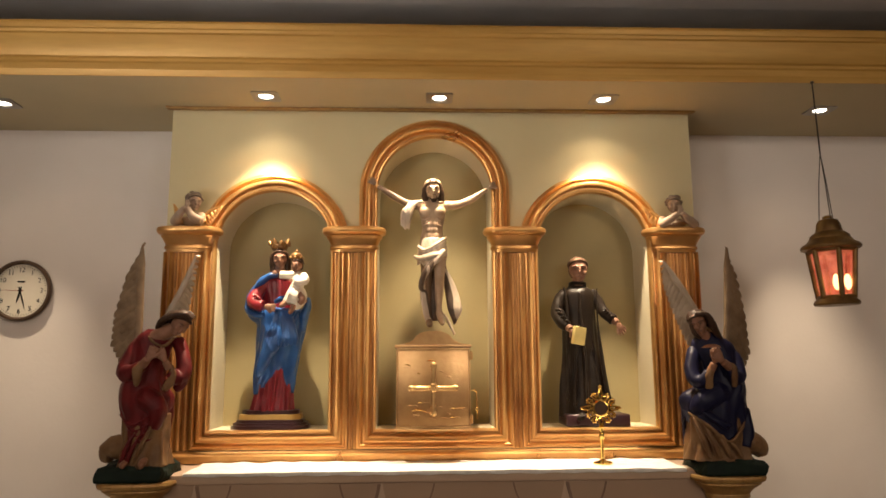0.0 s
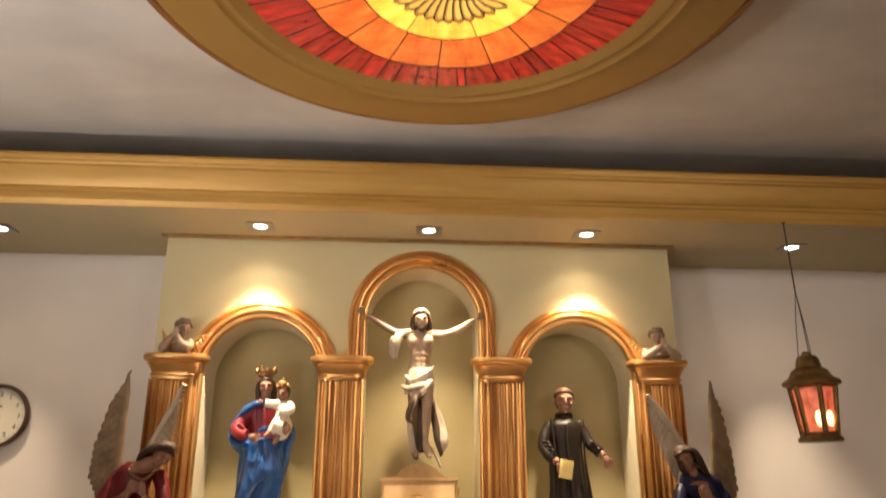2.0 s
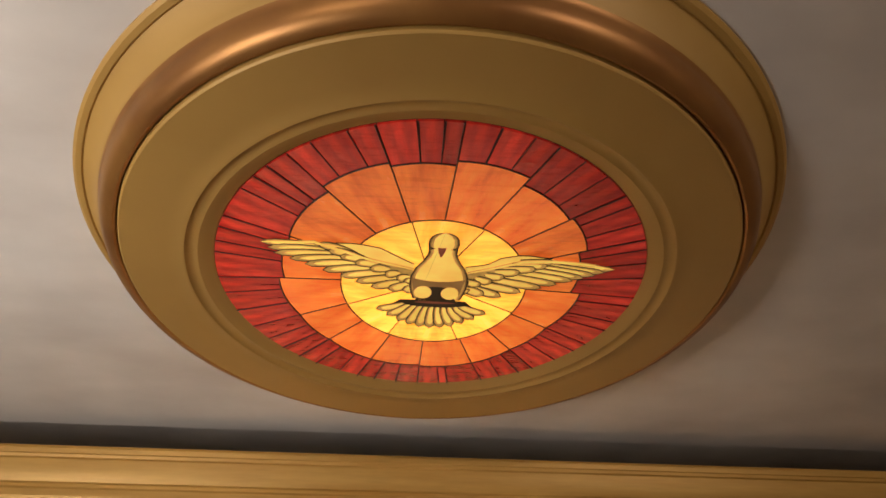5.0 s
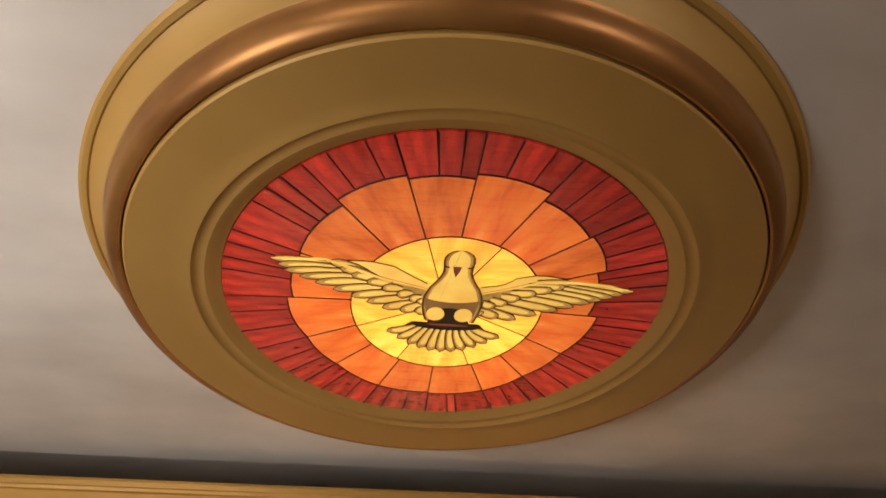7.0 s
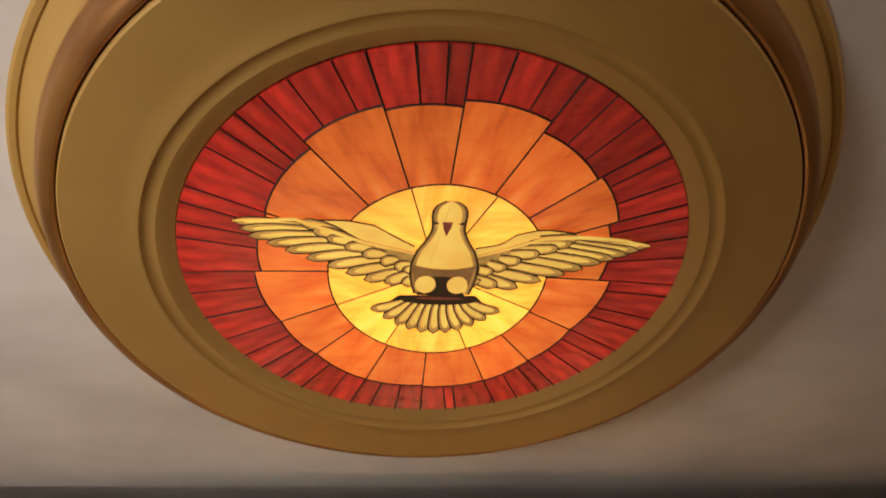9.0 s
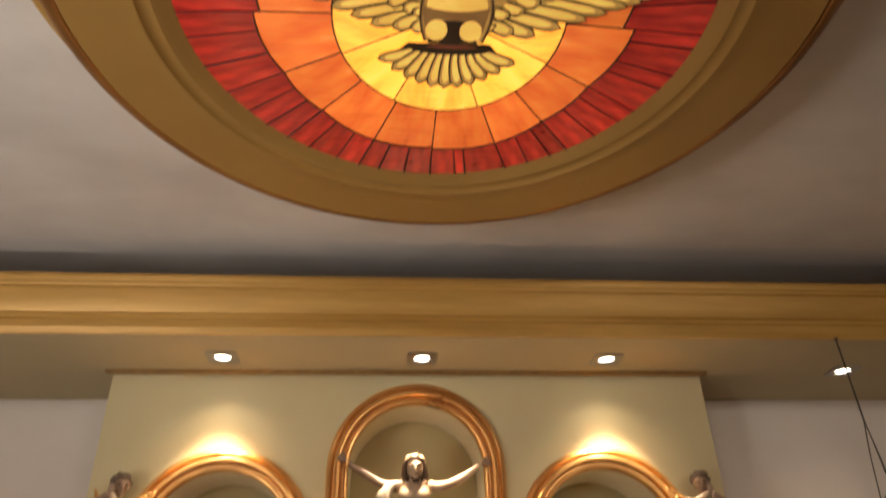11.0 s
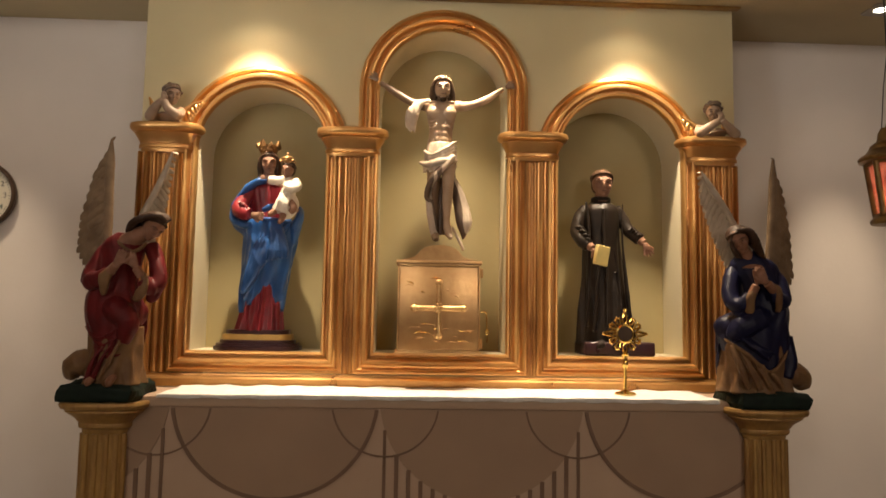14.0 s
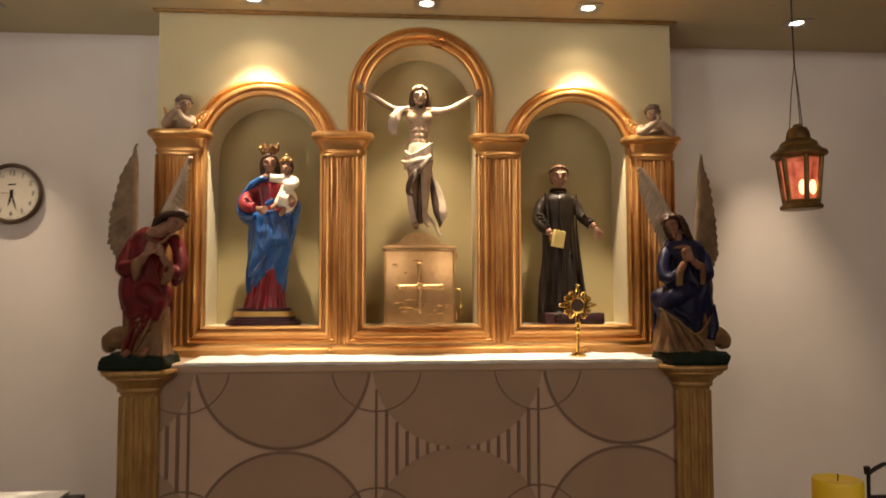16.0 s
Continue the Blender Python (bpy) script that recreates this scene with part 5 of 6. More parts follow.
# standing figure with raised arms, on the tabernacle
def risen():
    bm = bmesh.new()
    Y = 3.545
    P = local_axes(-0.010 - 0.000935 * 380, 2.131 + 0.000933 * 450, 0.000935, 0.000933, Y)
    # breast, belly, neck, shoulders
    draped(bm, P, [(376, 440, 66, 0), (374, 400, 62, 0), (376, 350, 55, 0), (378, 310, 58, 0), (378, 265, 68, 0), (378, 230, 73, 0), (379, 208, 66, 0), (380, 194, 36, 0), (381, 175, 25, 0)], 0, 48, 5, 0.0, 0, None, 0, 0.68)
    for s in (-1, 1):
        ball(bm, P(377 + s * 33, 250, -0.026), (0.036, 0.024, 0.030), 0, 18, 12)
        ball(bm, P(378 + s * 68, 212, 0), (0.026, 0.027, 0.024), 0, 14, 10)
        for k in range(3):
            ball(bm, P(377 + s * 15, 322 + 30 * k, -0.033), (0.016, 0.009, 0.015), 0, 12, 8)
            limb(bm, [P(377 + s * 20, 290 + 13 * k, -0.040), P(377 + s * 44, 300 + 14 * k, -0.032), P(377 + s * 58, 290 + 14 * k, -0.012)], [0.003, 0.0045, 0.003], 0, 8)
        limb(bm, [P(380 + s * 4, 204, -0.030), P(380 + s * 34, 200, -0.034), P(380 + s * 64, 196, -0.016)], [0.004, 0.006, 0.005], 0, 8)
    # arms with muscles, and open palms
    # this arm's shade is in its darker colour
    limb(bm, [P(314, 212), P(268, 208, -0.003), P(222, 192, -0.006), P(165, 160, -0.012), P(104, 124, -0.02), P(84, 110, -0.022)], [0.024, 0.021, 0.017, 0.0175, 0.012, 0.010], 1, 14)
    limb(bm, [P(448, 208), P(492, 210, -0.003), P(540, 198, -0.006), P(596, 174, -0.012), P(650, 138, -0.02), P(672, 124, -0.022)], [0.025, 0.022, 0.0175, 0.018, 0.012, 0.010], 0, 14)
    palm(bm, P(62, 92, -0.024), (-0.75, 0, 0.62), 0.027, 1, 0.45)
    palm(bm, P(694, 112, -0.024), (0.95, 0, 0.30), 0.027, 1, 0.45, -1)
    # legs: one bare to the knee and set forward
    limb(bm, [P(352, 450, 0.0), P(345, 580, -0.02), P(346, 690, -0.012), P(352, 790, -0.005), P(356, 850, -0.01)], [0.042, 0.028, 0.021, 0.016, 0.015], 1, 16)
    limb(bm, [P(408, 450, -0.01), P(412, 530, -0.045), P(412, 590, -0.062), P(410, 680, -0.045), P(408, 760, -0.032), P(410, 800, -0.034)], [0.046, 0.033, 0.025, 0.022, 0.015, 0.014], 0, 18)
    ball(bm, P(412, 568, -0.072), (0.021, 0.016, 0.024), 0, 14, 10)
    limb(bm, [P(410, 790, -0.03), P(418, 828, -0.055), P(428, 856, -0.082)], [0.018, 0.018, 0.010], 0, 12, 0.8)
    limb(bm, [P(356, 830, -0.005), P(360, 852, -0.035), P(362, 862, -0.062)], [0.018, 0.017, 0.010], 1, 12, 0.8)
    # cloth: swathes round the hips, a long fall on one side, a wind-blown end on the other
    draped(bm, P, [(374, 505, 76, 1.0), (374, 460, 75, 1.1), (375, 425, 69, 0.9), (376, 400, 62, 0.4), (376, 392, 52, 0)], 2, 96, 7, 0.05, 1.4, lambda a: 0.03 * math.cos(a), 20)
    for k in range(7):
        limb(bm, [P(300 + 5 * k, 438 + 13 * k, -0.030), P(335, 468 + 13 * k, -0.074), P(395, 438 + 15 * k, -0.080), P(430, 408 + 17 * k, -0.060), P(452, 388 + 20 * k, -0.02)], [0.006, 0.0095, 0.0095, 0.008, 0.004], 2, 10)
    limb(bm, [P(282, 492, -0.02), P(318, 512, -0.07), P(375, 500, -0.088), P(430, 490, -0.075), P(452, 484, -0.04)], [0.008, 0.014, 0.015, 0.012, 0.006], 2, 12)
    for k in range(6):
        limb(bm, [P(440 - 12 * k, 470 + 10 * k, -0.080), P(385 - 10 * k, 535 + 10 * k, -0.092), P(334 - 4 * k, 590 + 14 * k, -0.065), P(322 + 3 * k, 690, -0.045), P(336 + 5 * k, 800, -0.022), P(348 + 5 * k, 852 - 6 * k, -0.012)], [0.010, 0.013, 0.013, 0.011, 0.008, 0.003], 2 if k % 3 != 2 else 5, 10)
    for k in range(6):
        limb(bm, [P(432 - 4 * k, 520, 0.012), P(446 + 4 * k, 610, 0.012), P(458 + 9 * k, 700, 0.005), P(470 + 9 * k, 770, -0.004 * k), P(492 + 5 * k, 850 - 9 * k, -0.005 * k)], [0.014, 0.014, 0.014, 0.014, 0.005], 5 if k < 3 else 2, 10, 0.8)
    # dark filler painted as the shadow between the legs
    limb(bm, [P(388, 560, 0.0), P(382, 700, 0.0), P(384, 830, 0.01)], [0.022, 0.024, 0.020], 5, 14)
    limb(bm, [P(436, 800, -0.03), P(462, 850, -0.04), P(490, 905, -0.045)], [0.006, 0.007, 0.006], 2, 8)
    # cloth that hangs from the shoulder and upper arm
    for k in range(8):
        limb(bm, [P(322 - 9 * k, 196 + (k % 2) * 4, -0.034 - 0.002 * (k % 3)), P(284 - 6 * k, 210 + 3 * k, -0.046), P(262 - 6 * k, 262, -0.044 - 0.006 * (k % 2)), P(252 - 5 * k, 318 + 6 * (k % 3), -0.036), P(252 - 5 * k, 352 - 9 * (k % 4), -0.03)],
             [0.007, 0.0095, 0.010, 0.009, 0.003], 2, 9)
    head(bm, P(380, 138, -0.020), 0.056, 0, 3, 4, 2, -3, 2, 1.25, True, 1.0, 0.95)
    lathe(bm, P(380, 98, -0.006), [(0.040, -0.002), (0.043, 0.004), (0.041, 0.012), (0.033, 0.022), (0.018, 0.029)], 24, 0)
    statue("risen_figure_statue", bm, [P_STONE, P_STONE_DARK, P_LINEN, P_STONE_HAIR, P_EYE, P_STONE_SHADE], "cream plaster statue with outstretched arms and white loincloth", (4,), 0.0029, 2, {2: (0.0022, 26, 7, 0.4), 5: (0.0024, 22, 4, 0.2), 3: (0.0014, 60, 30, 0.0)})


risen()


# man in a dark habit, in the right niche
def priest():
    bm = bmesh.new()
    Y = 3.69
    S = 0.00095
    P = local_axes(0.760 - 0.000965 * 220, 1.649 + 0.000937 * 550, 0.000965, 0.000937, Y, -0.00002)
    box(bm, *sorted((P(100, 0)[0], P(428, 0)[0])), Y - 0.11, Y + 0.10, 1.256, 1.316, 0.008, 4)
    draped(bm, P, [(240, 922, 136, 1.0), (240, 860, 132, 1.0), (236, 760, 122, 0.9), (228, 640, 110, 0.7), (220, 520, 98, 0.4), (212, 410, 90, 0.2), (207, 320, 92, 0.1), (206, 270, 88, 0), (207, 240, 70, 0), (208, 218, 46, 0), (209, 196, 32, 0)], 0, 160, 7, 0.075, 0.6, None, 2, 0.74)
    # hanging front panel with its side edges and a middle fold
    draped(bm, P, [(236, 880, 98, 0.6), (228, 740, 90, 0.5), (216, 560, 84, 0.3), (208, 400, 82, 0.1), (205, 310, 86, 0), (205, 262, 84, 0), (206, 234, 62, 0)], 0, 96, 4, 0.04, 1.2, None, 1.5, 0.84, -0.014)
    for pts in ([(118, 232), (132, 330), (136, 460), (138, 640), (132, 840)], [(294, 236), (292, 330), (298, 460), (318, 640), (340, 840)], [(200, 262), (200, 360), (210, 480), (222, 640), (226, 840)], [(190, 480), (176, 640), (166, 860)], [(250, 460), (280, 600), (300, 800)]):
        limb(bm, [P(u, v, -0.072 - 0.012 * (1 if 150 < u < 280 else 0) - 0.00001 * v) for u, v in pts], [0.004, 0.0065, 0.008, 0.008], 0, 8)
    limb(bm, [P(140, 252, 0.0), P(102, 308, -0.012), P(84, 372, -0.035), P(102, 420, -0.07), P(132, 446, -0.092)], [0.028, 0.029, 0.029, 0.027, 0.026], 0, 18)
    limb(bm, [P(276, 252, 0.0), P(314, 308, -0.012), P(338, 362, -0.035), P(362, 396, -0.065), P(378, 412, -0.078)], [0.028, 0.029, 0.029, 0.028, 0.028], 0, 18)
    for k in range(4):
        limb(bm, [P(70 + 9 * k, 350 + 22 * k, -0.045 - 0.012 * k), P(96 + 10 * k, 356 + 20 * k, -0.078 - 0.010 * k), P(124 + 5 * k, 372 + 16 * k, -0.07)], [0.002, 0.007, 0.003], 0, 8)
        limb(bm, [P(318 + 10 * k, 372 + 10 * k, -0.05 - 0.008 * k), P(340 + 9 * k, 352 + 13 * k, -0.078 - 0.008 * k), P(362 + 8 * k, 350 + 14 * k, -0.055)], [0.002, 0.007, 0.003], 0, 8)
    for u in (190, 262):
        limb(bm, [P(u, 918, -0.04), P(u + 4, 920, -0.10), P(u + 6, 924, -0.125)], [0.030, 0.026, 0.014], 0, 12, 0.7)
    limb(bm, [P(132, 446, -0.10), P(142, 462, -0.112)], [0.020, 0.018], 1, 12)
    palm(bm, P(150, 478, -0.120), (0.5, 0, -0.8), 0.030, 1, 0.1)
    limb(bm, [P(378, 410, -0.08), P(392, 428, -0.09)], [0.020, 0.018], 1, 12)
    palm(bm, P(402, 446, -0.098), (0.30, 0, -1), 0.036, 1, 0.35, -1)
    st = len(bm.verts)
    box(bm, -0.034, 0.034, -0.010, 0.010, -0.044, 0.044, 0.002, 3)
    box(bm, -0.031, 0.033, -0.0115, -0.0105, -0.041, 0.041, 0.0, 3)
    bm.verts.ensure_lookup_table()
    bmesh.ops.transform(bm, matrix=Matrix.Translation(P(180, 496, -0.135)) @ Matrix.Rotation(radians(10), 4, "Y") @ Matrix.Rotation(radians(24), 4, "Z"), verts=bm.verts[st:])
    limb(bm, [P(208, 215, -0.008), P(208, 180, -0.014)], [0.033, 0.030], 1, 16)
    lathe(bm, P(208, 212, -0.006), [(0.043, 0), (0.044, 0.008), (0.038, 0.014)], 24, 0)
    head(bm, P(208, 134, -0.024), 0.068, 1, 2, 5, -6, 0, 3, 0, False, 0.98)
    statue("priest_statue", bm, [P_BLACK, P_SKIN, P_BROWN_HAIR, P_BOOK, P_PLINTH, P_EYE], "painted statue in a black cassock holding a cream book", (3, 4, 5), 0.0032, 2, {0: (0.0042, 14, 3.0, 0.12)})


priest()


def kneeling_angel(s, gown, lining, left):
    """s: -1 kneels on the left pedestal and bows to the right, 1 on the other one."""
    bm = bmesh.new()
    cx, cy = s * 1.285, 3.255
    fold = lambda pts, r, mi, seg=12, flat=1.0: tube(bm, smooth_rows([(x, cy + d, z) for x, d, z in pts]), [float(v) for v in np.interp(np.linspace(0, 1, 4 * len(pts) - 3), np.linspace(0, 1, len(r)), r)], mi, seg, flat)
    if left:
        skirt = [(-1.236, 1.190, 0.090, 0.098, 1.0), (-1.226, 1.255, 0.088, 0.098, 0.9), (-1.222, 1.32, 0.095, 0.100, 0.7), (-1.236, 1.39, 0.108, 0.102, 0.5), (-1.250, 1.45, 0.100, 0.092, 0.4), (-1.250, 1.50, 0.088, 0.078, 0.4)]
        body = [(-1.250, 1.45, 0.094, 0.084, 0.3), (-1.240, 1.54, 0.078, 0.070, 0.4), (-1.232, 1.61, 0.084, 0.066, 0.3), (-1.226, 1.665, 0.084, 0.058, 0.1), (-1.222, 1.700, 0.055, 0.046, 0), (-1.215, 1.722, 0.030, 0.030, 0)]
        hem = [(-1, 0.0), (-0.5, -0.02), (0.1, 0.035), (0.55, 0.10), (1, 0.17)]
    else:
        skirt = [(1.222, 1.200, 0.140, 0.106, 0.6), (1.222, 1.26, 0.142, 0.106, 0.6), (1.220, 1.33, 0.146, 0.106, 0.5), (1.226, 1.39, 0.136, 0.102, 0.4), (1.262, 1.45, 0.104, 0.092, 0.4), (1.266, 1.50, 0.092, 0.080, 0.4)]
        body = [(1.266, 1.45, 0.098, 0.086, 0.3), (1.258, 1.54, 0.086, 0.072, 0.4), (1.245, 1.60, 0.092, 0.066, 0.3), (1.232, 1.645, 0.094, 0.056, 0.1), (1.218, 1.675, 0.062, 0.046, 0), (1.205, 1.70, 0.030, 0.030, 0)]
        hem = [(-1, 0.155), (-0.45, 0.085), (0.07, 0.030), (0.40, 0.062), (0.74, 0.110), (0.84, -0.005), (1, 0.01)]
    robe(bm, smooth_rows([(x, cy - 0.006, z, rx, ry, f) for x, z, rx, ry, f in skirt], 6), 0, 144, 8, 0.055, 1.0 + s, lambda a: steps_of(hem, math.cos(a)) if math.sin(a) < 0.3 else 0.0, 9)
    robe(bm, smooth_rows([(x, cy - 0.006, z, rx, ry, f) for x, z, rx, ry, f in body], 6), 0, 112, 9, 0.06, 2.0 + s, None, 6)
    # uneven base block, and the lining that spreads under the hem
    bx = s * 1.258
    rings(bm, [[(bx + w * math.cos(a) * (1 + 0.05 * math.sin(5 * a + h * 60)) / max(abs(math.cos(a)), abs(math.sin(a))) ** 0.85, cy + 0.003 + 0.138 * w / 0.146 * math.sin(a) / max(abs(math.cos(a)), abs(math.sin(a))) ** 0.85, h + (0.006 * math.sin(3 * a) if h > 1.12 else 0)) for a in np.linspace(0, 2 * math.pi, 40, False)]
               for w, h in ((0.140, 1.0845), (0.146, 1.10), (0.143, 1.130), (0.128, 1.149))], 5)
    lx, lw = (-1.228, 0.100) if left else (1.225, 0.136)
    robe(bm, smooth_rows([(lx, cy - 0.006, 1.142, lw * 1.06, 0.118, 1.0), (lx, cy - 0.006, 1.18, lw * 0.98, 0.106, 1.0), (lx, cy - 0.008, 1.26, lw * 0.93, 0.096, 0.7), (lx, cy - 0.008, 1.36, lw * 0.96, 0.090, 0.4)]), 1, 128, 7, 0.07, 2.0, None, 14)
    if left:
        # raised knee and the folds that fall from it, kneeling leg and toes
        fold([(-1.262, -0.03, 1.440), (-1.200, -0.078, 1.418), (-1.158, -0.090, 1.378), (-1.170, -0.094, 1.30)], [0.050, 0.050, 0.044, 0.020], 0, 18)
        for k in range(4):
            fold([(-1.325 + 0.012 * k, -0.062, 1.36 - 0.02 * k), (-1.26 + 0.01 * k, -0.105, 1.315 - 0.022 * k), (-1.190 + 0.008 * k, -0.112, 1.352 - 0.030 * k)], [0.002, 0.005, 0.002], 0, 8)
        for k in range(3):
            fold([(-1.168 - 0.03 * k, -0.108, 1.33 - 0.02 * k), (-1.200 - 0.03 * k, -0.118, 1.25), (-1.245 - 0.02 * k, -0.122, 1.165)], [0.003, 0.007, 0.009], 1 if k == 0 else 0, 8)
        fold([(-1.300, -0.02, 1.205), (-1.335, -0.035, 1.222), (-1.372, -0.03, 1.205), (-1.385, -0.02, 1.165)], [0.044, 0.052, 0.044, 0.026], 1, 14)
        for k in range(2):
            fold([(-1.275 + 0.075 * k, -0.10, 1.175), (-1.270 + 0.075 * k, -0.135, 1.160), (-1.265 + 0.075 * k, -0.150, 1.154)], [0.02, 0.018, 0.010], 2, 10, 0.7)
        # arms with wide sleeves and turned-back cuffs, palms crossed on the breast
        P = local_axes(-1.224 - 0.00089 * 330, 1.426 + 0.000867 * 800, 0.00089, 0.000867, cy, 0.00004)
        limb(bm, [P(262, 505, 0), P(215, 590, -0.03), P(198, 672, -0.06), P(250, 668, -0.095), P(302, 640, -0.11)], [0.030, 0.035, 0.037, 0.032, 0.024], 0, 18)
        limb(bm, [P(428, 512, 0), P(462, 590, -0.03), P(478, 660, -0.05), P(462, 706, -0.08), P(430, 668, -0.10)], [0.027, 0.031, 0.034, 0.033, 0.024], 0, 18)
        limb(bm, [P(470, 690, -0.06), P(462, 735, -0.07), P(440, 762, -0.075)], [0.034, 0.028, 0.010], 0, 12, 0.7)
        limb(bm, [P(310, 628, -0.120), P(284, 660, -0.124), P(278, 705, -0.118), P(272, 738, -0.11)], [0.014, 0.021, 0.016, 0.008], 1, 12, 0.7)
        limb(bm, [P(436, 640, -0.112), P(446, 690, -0.112), P(420, 735, -0.105), P(396, 758, -0.10)], [0.010, 0.016, 0.018, 0.008], 1, 12, 0.7)
        limb(bm, [P(302, 640, -0.118), P(332, 610, -0.130)], [0.019, 0.017], 2, 12)
        palm(bm, P(345, 594, -0.134), (0.42, 0, 0.85), 0.036, 2, 0.12)
        limb(bm, [P(430, 655, -0.11), P(412, 620, -0.122)], [0.018, 0.016], 2, 12)
        palm(bm, P(404, 600, -0.126), (-0.35, 0, 0.9), 0.034, 2, 0.12, -1)
        limb(bm, [P(292, 482, -0.04), P(330, 520, -0.066), P(385, 545, -0.072), P(425, 505, -0.05)], [0.004, 0.006, 0.006, 0.004], 1, 8)
        limb(bm, [P(325, 505, -0.02), P(370, 478, -0.03), P(420, 452, -0.036)], [0.040, 0.034, 0.030], 2, 16)
        head(bm, P(452, 432, -0.045), 0.054, 2, 3, 7, 50, 34, 10, 0, False, 1.02)
        for k in range(4):
            limb(bm, [P(340, 452 - 8 * k, -0.030 + 0.012 * k), P(375, 420 - 9 * k, -0.075 + 0.022 * k), P(430, 396 - 7 * k, -0.095 + 0.026 * k), P(490, 388 - 3 * k, -0.09 + 0.022 * k), P(518, 412 - 4 * k, -0.07 + 0.015 * k)], [0.012, 0.014, 0.014, 0.013, 0.008], 3, 10)
        limb(bm, [P(400, 402, -0.01), P(362, 432, 0.0), P(338, 458, 0.005)], [0.030, 0.028, 0.014], 3, 12)
    else:
        fold([(1.290, -0.03, 1.430), (1.205, -0.078, 1.425), (1.135, -0.090, 1.392), (1.100, -0.075, 1.350)], [0.048, 0.050, 0.046, 0.020], 0, 18)
        for k in range(3):
            fold([(1.105 + 0.02 * k, -0.098, 1.375 - 0.004 * k), (1.165 + 0.02 * k, -0.118, 1.325 - 0.006 * k), (1.232 + 0.012 * k, -0.120, 1.275 + 0.012 * k)], [0.003, 0.009, 0.004], 0, 8)
        fold([(1.076, -0.075, 1.350), (1.150, -0.115, 1.292), (1.232, -0.118, 1.228), (1.285, -0.108, 1.262), (1.326, -0.085, 1.312)], [0.005, 0.007, 0.008, 0.007, 0.004], 1, 8)
        for k in range(4):
            fold([(1.095 + 0.045 * k, -0.098, 1.325 - 0.03 * k), (1.120 + 0.045 * k, -0.122, 1.235 - 0.01 * k), (1.150 + 0.045 * k, -0.118, 1.160)], [0.006, 0.013, 0.012], 1, 8)
        fold([(1.338, -0.04, 1.36), (1.342, -0.060, 1.27), (1.325, -0.080, 1.20)], [0.030, 0.032, 0.018], 0, 12)
        fold([(1.325, -0.03, 1.205), (1.360, -0.04, 1.215), (1.400, -0.03, 1.195), (1.415, -0.02, 1.160)], [0.046, 0.052, 0.044, 0.026], 1, 14)
        P = local_axes(1.245 - 0.00094 * 330 + 0.00006 * 800, 1.408 + 0.000893 * 800, 0.00094, 0.000893, cy, -0.00006)
        limb(bm, [P(378, 560, 0), P(402, 620, -0.035), P(398, 690, -0.07), P(365, 690, -0.10), P(340, 655, -0.112)], [0.028, 0.032, 0.034, 0.029, 0.020], 0, 18)
        limb(bm, [P(215, 560, 0), P(192, 630, -0.03), P(190, 700, -0.06), P(216, 712, -0.09), P(242, 676, -0.11)], [0.026, 0.031, 0.034, 0.030, 0.020], 0, 18)
        limb(bm, [P(205, 720, -0.07), P(225, 758, -0.08), P(238, 775, -0.08)], [0.032, 0.024, 0.010], 0, 12, 0.7)
        limb(bm, [P(322, 628, -0.122), P(348, 650, -0.126), P(358, 700, -0.122), P(360, 742, -0.112)], [0.010, 0.015, 0.014, 0.009], 1, 12, 0.7)
        limb(bm, [P(252, 648, -0.120), P(236, 690, -0.120), P(238, 740, -0.112), P(236, 768, -0.105)], [0.010, 0.018, 0.017, 0.007], 1, 12, 0.7)
        limb(bm, [P(338, 652, -0.115), P(300, 622, -0.130)], [0.019, 0.017], 2, 12)
        palm(bm, P(282, 604, -0.134), (-0.42, 0, 0.85), 0.036, 2, 0.08, -1)
        limb(bm, [P(246, 668, -0.112), P(258, 630, -0.124)], [0.018, 0.016], 2, 12)
        palm(bm, P(262, 606, -0.128), (-0.12, 0, 1.0), 0.036, 2, 0.08)
        lathe(bm, P(285, 552, -0.016), [(0.062, 0), (0.054, 0.012), (0.036, 0.022)], 24, 2)
        limb(bm, [P(285, 545, -0.012), P(262, 505, -0.022), P(240, 470, -0.03)], [0.034, 0.030, 0.028], 2, 16)
        head(bm, P(218, 428, -0.038), 0.056, 2, 3, 7, -30, -20, 8, 0, False, 1.03)
        for k in range(5):
            limb(bm, [P(186 + 10 * k, 384 - 5 * k, -0.075 + 0.018 * k), P(236 + 7 * k, 388, -0.085 + 0.020 * k), P(268 + 6 * k, 428, -0.078 + 0.020 * k), P(296 + 7 * k, 474 - 4 * k, -0.06 + 0.018 * k), P(330 + 6 * k, 505, -0.04 + 0.014 * k)], [0.008, 0.014, 0.016, 0.016, 0.008], 3, 10)
        limb(bm, [P(176, 395, -0.06), P(178, 440, -0.055), P(200, 485, -0.05), P(232, 505, -0.04)], [0.008, 0.010, 0.011, 0.006], 3, 10)
    bmesh.ops.translate(bm, verts=bm.verts, vec=(-0.034 if left else 0.018, 0, 0))
    # wings
    PW = lambda u, d, z: (((cx - s * u) + 0.105) * 1.03 - 0.105, cy + d, (z - 1.56) * 1.025 + 1.56)
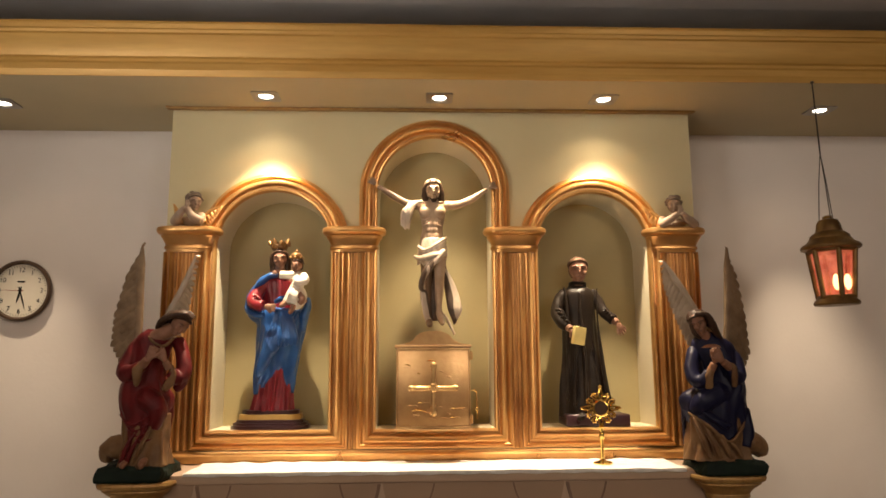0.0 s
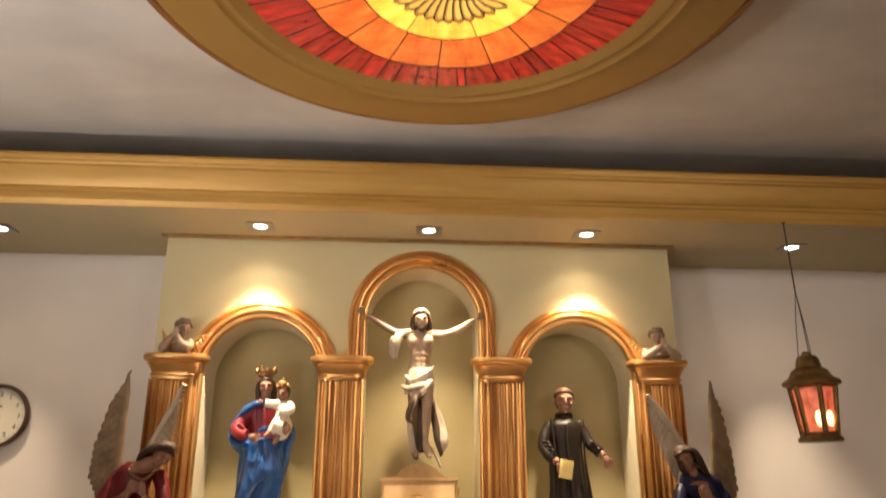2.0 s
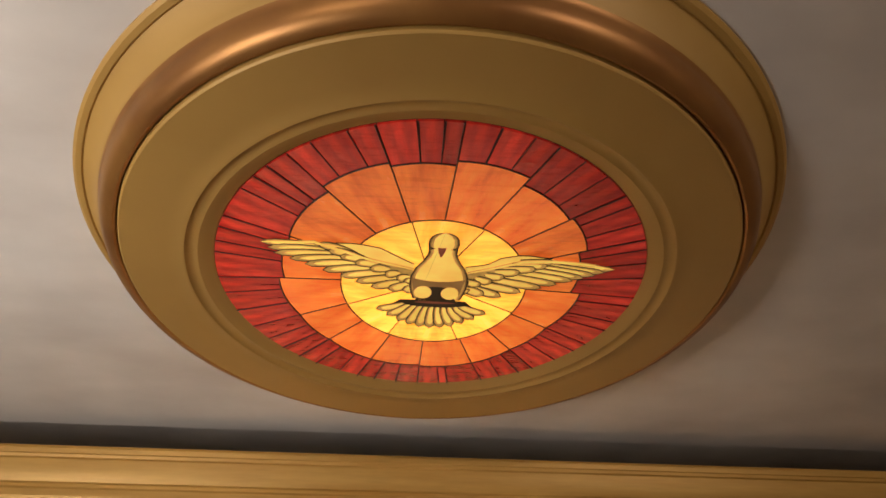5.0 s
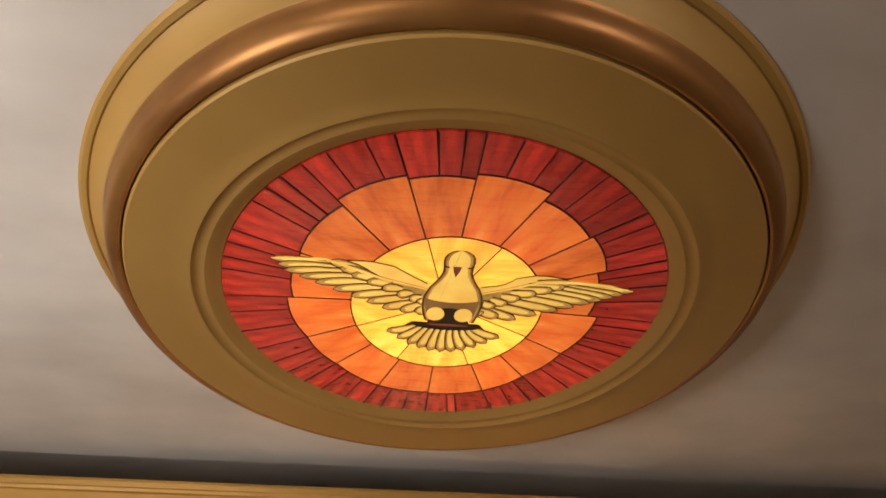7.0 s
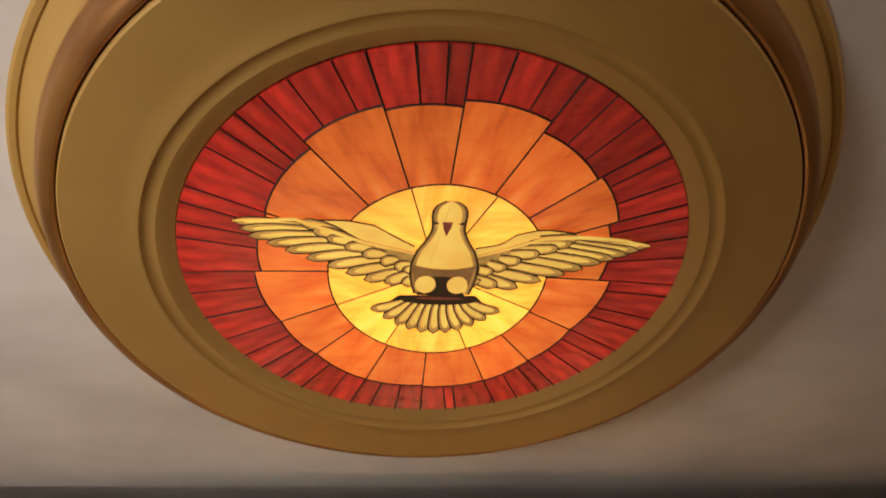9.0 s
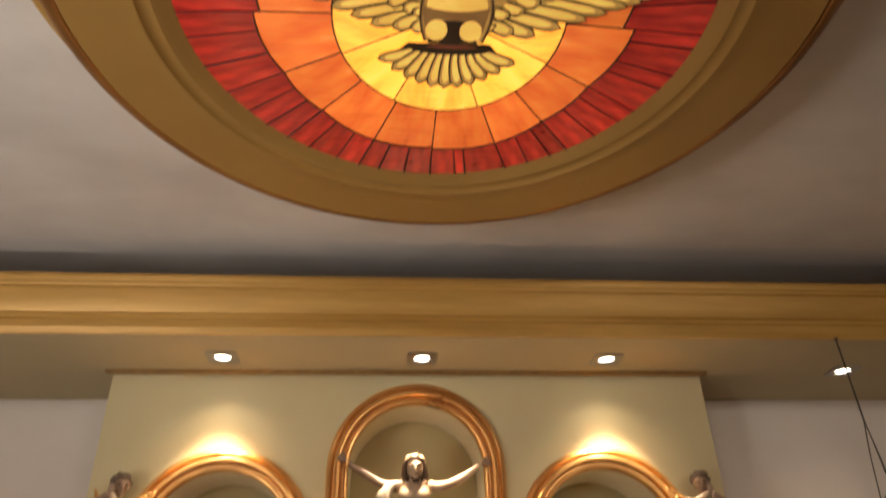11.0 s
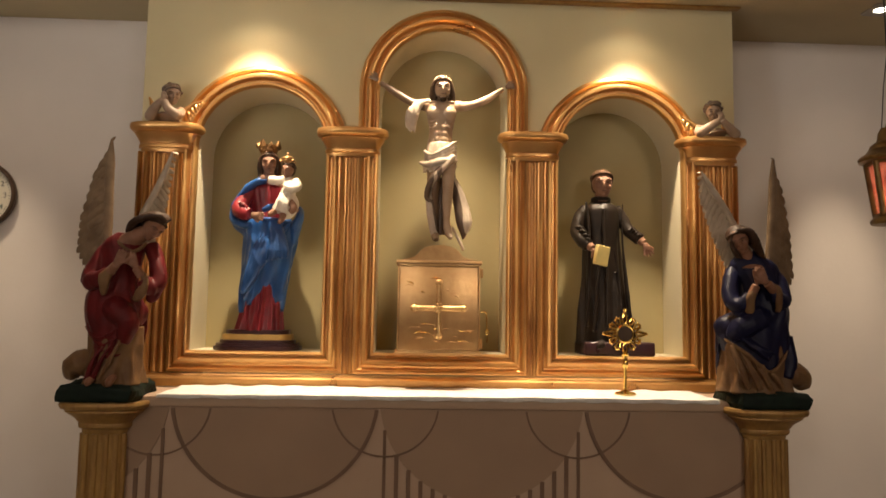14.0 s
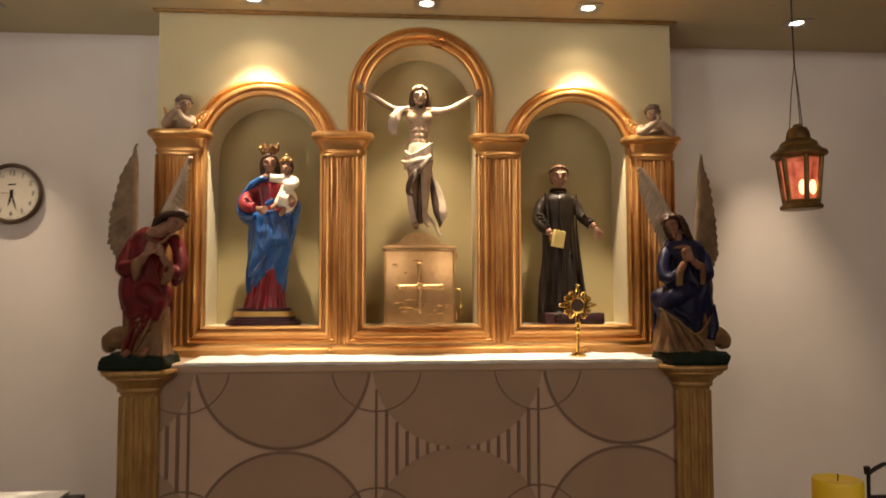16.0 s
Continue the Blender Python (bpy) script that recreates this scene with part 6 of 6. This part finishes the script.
    if left:
        wing(bm, [Vector(PW(q[0], 0.075, q[1])) for q in ((-0.035, 1.64), (-0.030, 1.76), (-0.034, 1.88), (-0.036, 2.02), (-0.035, 2.095))],
             [Vector(PW(q[0], 0.10, q[1])) for q in ((-0.105, 1.555), (-0.158, 1.65), (-0.152, 1.78), (-0.110, 1.94), (-0.037, 2.118))], 17, 0.020, 4)
        wing(bm, [Vector(PW(q[0], 0.06, q[1])) for q in ((0.06, 1.68), (0.105, 1.80), (0.145, 1.88), (0.18, 1.96), (0.208, 2.05))],
             [Vector(PW(q[0], 0.10, q[1])) for q in ((0.075, 1.60), (0.145, 1.70), (0.175, 1.82), (0.195, 1.94), (0.213, 2.056))], 18, 0.015, 6)
    else:
        wing(bm, [Vector(PW(q[0], 0.075, q[1])) for q in ((-0.02, 1.62), (-0.035, 1.74), (-0.045, 1.88), (-0.052, 2.0), (-0.055, 2.09))],
             [Vector(PW(q[0], 0.10, q[1])) for q in ((-0.10, 1.50), (-0.142, 1.60), (-0.132, 1.76), (-0.105, 1.95), (-0.060, 2.10))], 17, 0.019, 4)
        wing(bm, [Vector(PW(q[0], 0.06, q[1])) for q in ((0.05, 1.68), (0.105, 1.78), (0.16, 1.88), (0.215, 1.965), (0.250, 2.025))],
             [Vector(PW(q[0], 0.10, q[1])) for q in ((0.10, 1.56), (0.150, 1.66), (0.195, 1.77), (0.235, 1.90), (0.252, 2.030))], 20, 0.016, 6)
    return statue("angel_statue", bm, [gown, lining, P_SKIN_DARK, P_HAIR, P_WING, P_GREEN, P_WING_PALE, P_EYE],
                  "kneeling winged statue in a dark red robe on a green base" if left else "kneeling winged statue in a navy blue robe on a green base", (4, 6, 7), 0.0031, 2,
                  {0: (0.0034, 16, 5, 0.4), 1: (0.0036, 18, 5, 0.5), 3: (0.0014, 60, 30, 0), 5: (0.002, 20, 20, 0)})


kneeling_angel(-1, P_DARKRED, P_TAN, True)
kneeling_angel(1, P_NAVY, P_TAN, False)


def cherub(left):
    """A child's bust that leans on the capital, chin on folded palms, with curls and small gold wings."""
    bm = bmesh.new()
    y = 3.535
    P = local_axes(-1.186 - 0.00092 * 170, 2.330 + 0.00094 * 150, 0.00092, 0.00094, y) if left else local_axes(1.218 - 0.00097 * 190, 2.323 + 0.00097 * 150, 0.00097, 0.00097, y)
    if left:
        bust, hc, turn = [(138, 205, 0.01), (135, 225, 0.0)], (168, 118, -0.02), 30
        arms = [[(85, 205, 0.0), (72, 222, -0.03), (105, 190, -0.06), (140, 158, -0.07)], [(200, 185, 0.0), (205, 215, -0.04), (172, 200, -0.068), (150, 160, -0.075)]]
        fists, wings_at = (146, 148, -0.075), (((92, 180), (60, 150), (46, 118)), ((62, 205), (52, 170), (44, 128)), ((205, 190), (250, 150), (300, 130)), ((235, 235), (275, 200), (302, 150)))
    else:
        bust, hc, turn = [(195, 200, 0.01), (200, 225, 0.0)], (185, 120, -0.02), -20
        arms = [[(130, 190, 0.0), (115, 222, -0.03), (155, 195, -0.06), (188, 172, -0.07)], [(270, 190, 0.0), (282, 222, -0.03), (240, 205, -0.066), (200, 172, -0.075)]]
        fists, wings_at = (194, 160, -0.075), (((125, 185), (85, 155), (40, 128)), ((100, 232), (62, 205), (40, 150)), ((240, 180), (262, 175), (280, 170)), ((250, 195), (268, 190), (280, 180)))
    limb(bm, [P(*bust[0]), P(*bust[1])], [0.040, 0.060], 0, 20, 0.6)
    for pts in arms:
        limb(bm, [P(*q) for q in pts], [0.022, 0.024, 0.020, 0.014], 0, 14)
    palm(bm, P(*fists), (0.1, 0, 1), 0.022, 0, 0.1)
    head(bm, P(*hc), 0.046, 0, 1, 3, turn, 0, 12)
    rn = random.Random(3)
    for k in range(34):
        a, e = rn.uniform(-0.5, math.pi + 0.5), rn.uniform(-0.3, 1.4)
        q = Vector(P(*hc)) + Matrix.Rotation(radians(turn), 3, "Z") @ Vector((0.038 * math.cos(a) * math.cos(e), 0.008 + 0.036 * math.sin(a) * math.cos(e), 0.014 + 0.038 * math.sin(e)))
        ball(bm, tuple(q), rn.uniform(0.007, 0.010), 1, 8, 6)
    for s_, e_, n_ in ((wings_at[0], wings_at[1], 7), (wings_at[2], wings_at[3], 8)):
        wing(bm, [Vector(P(u, v, 0.02)) for u, v in s_], [Vector(P(u, v, 0.012)) for u, v in e_], n_, 0.011, 2, 2)
    statue("cherub_statue", bm, [P_CHERUB, P_CHERUB_HAIR, M_GOLD_ARCH, P_EYE], "small plaster cherub with gold wings leaning on a capital", (2, 3), 0.0028, 2)


cherub(True)
cherub(False)
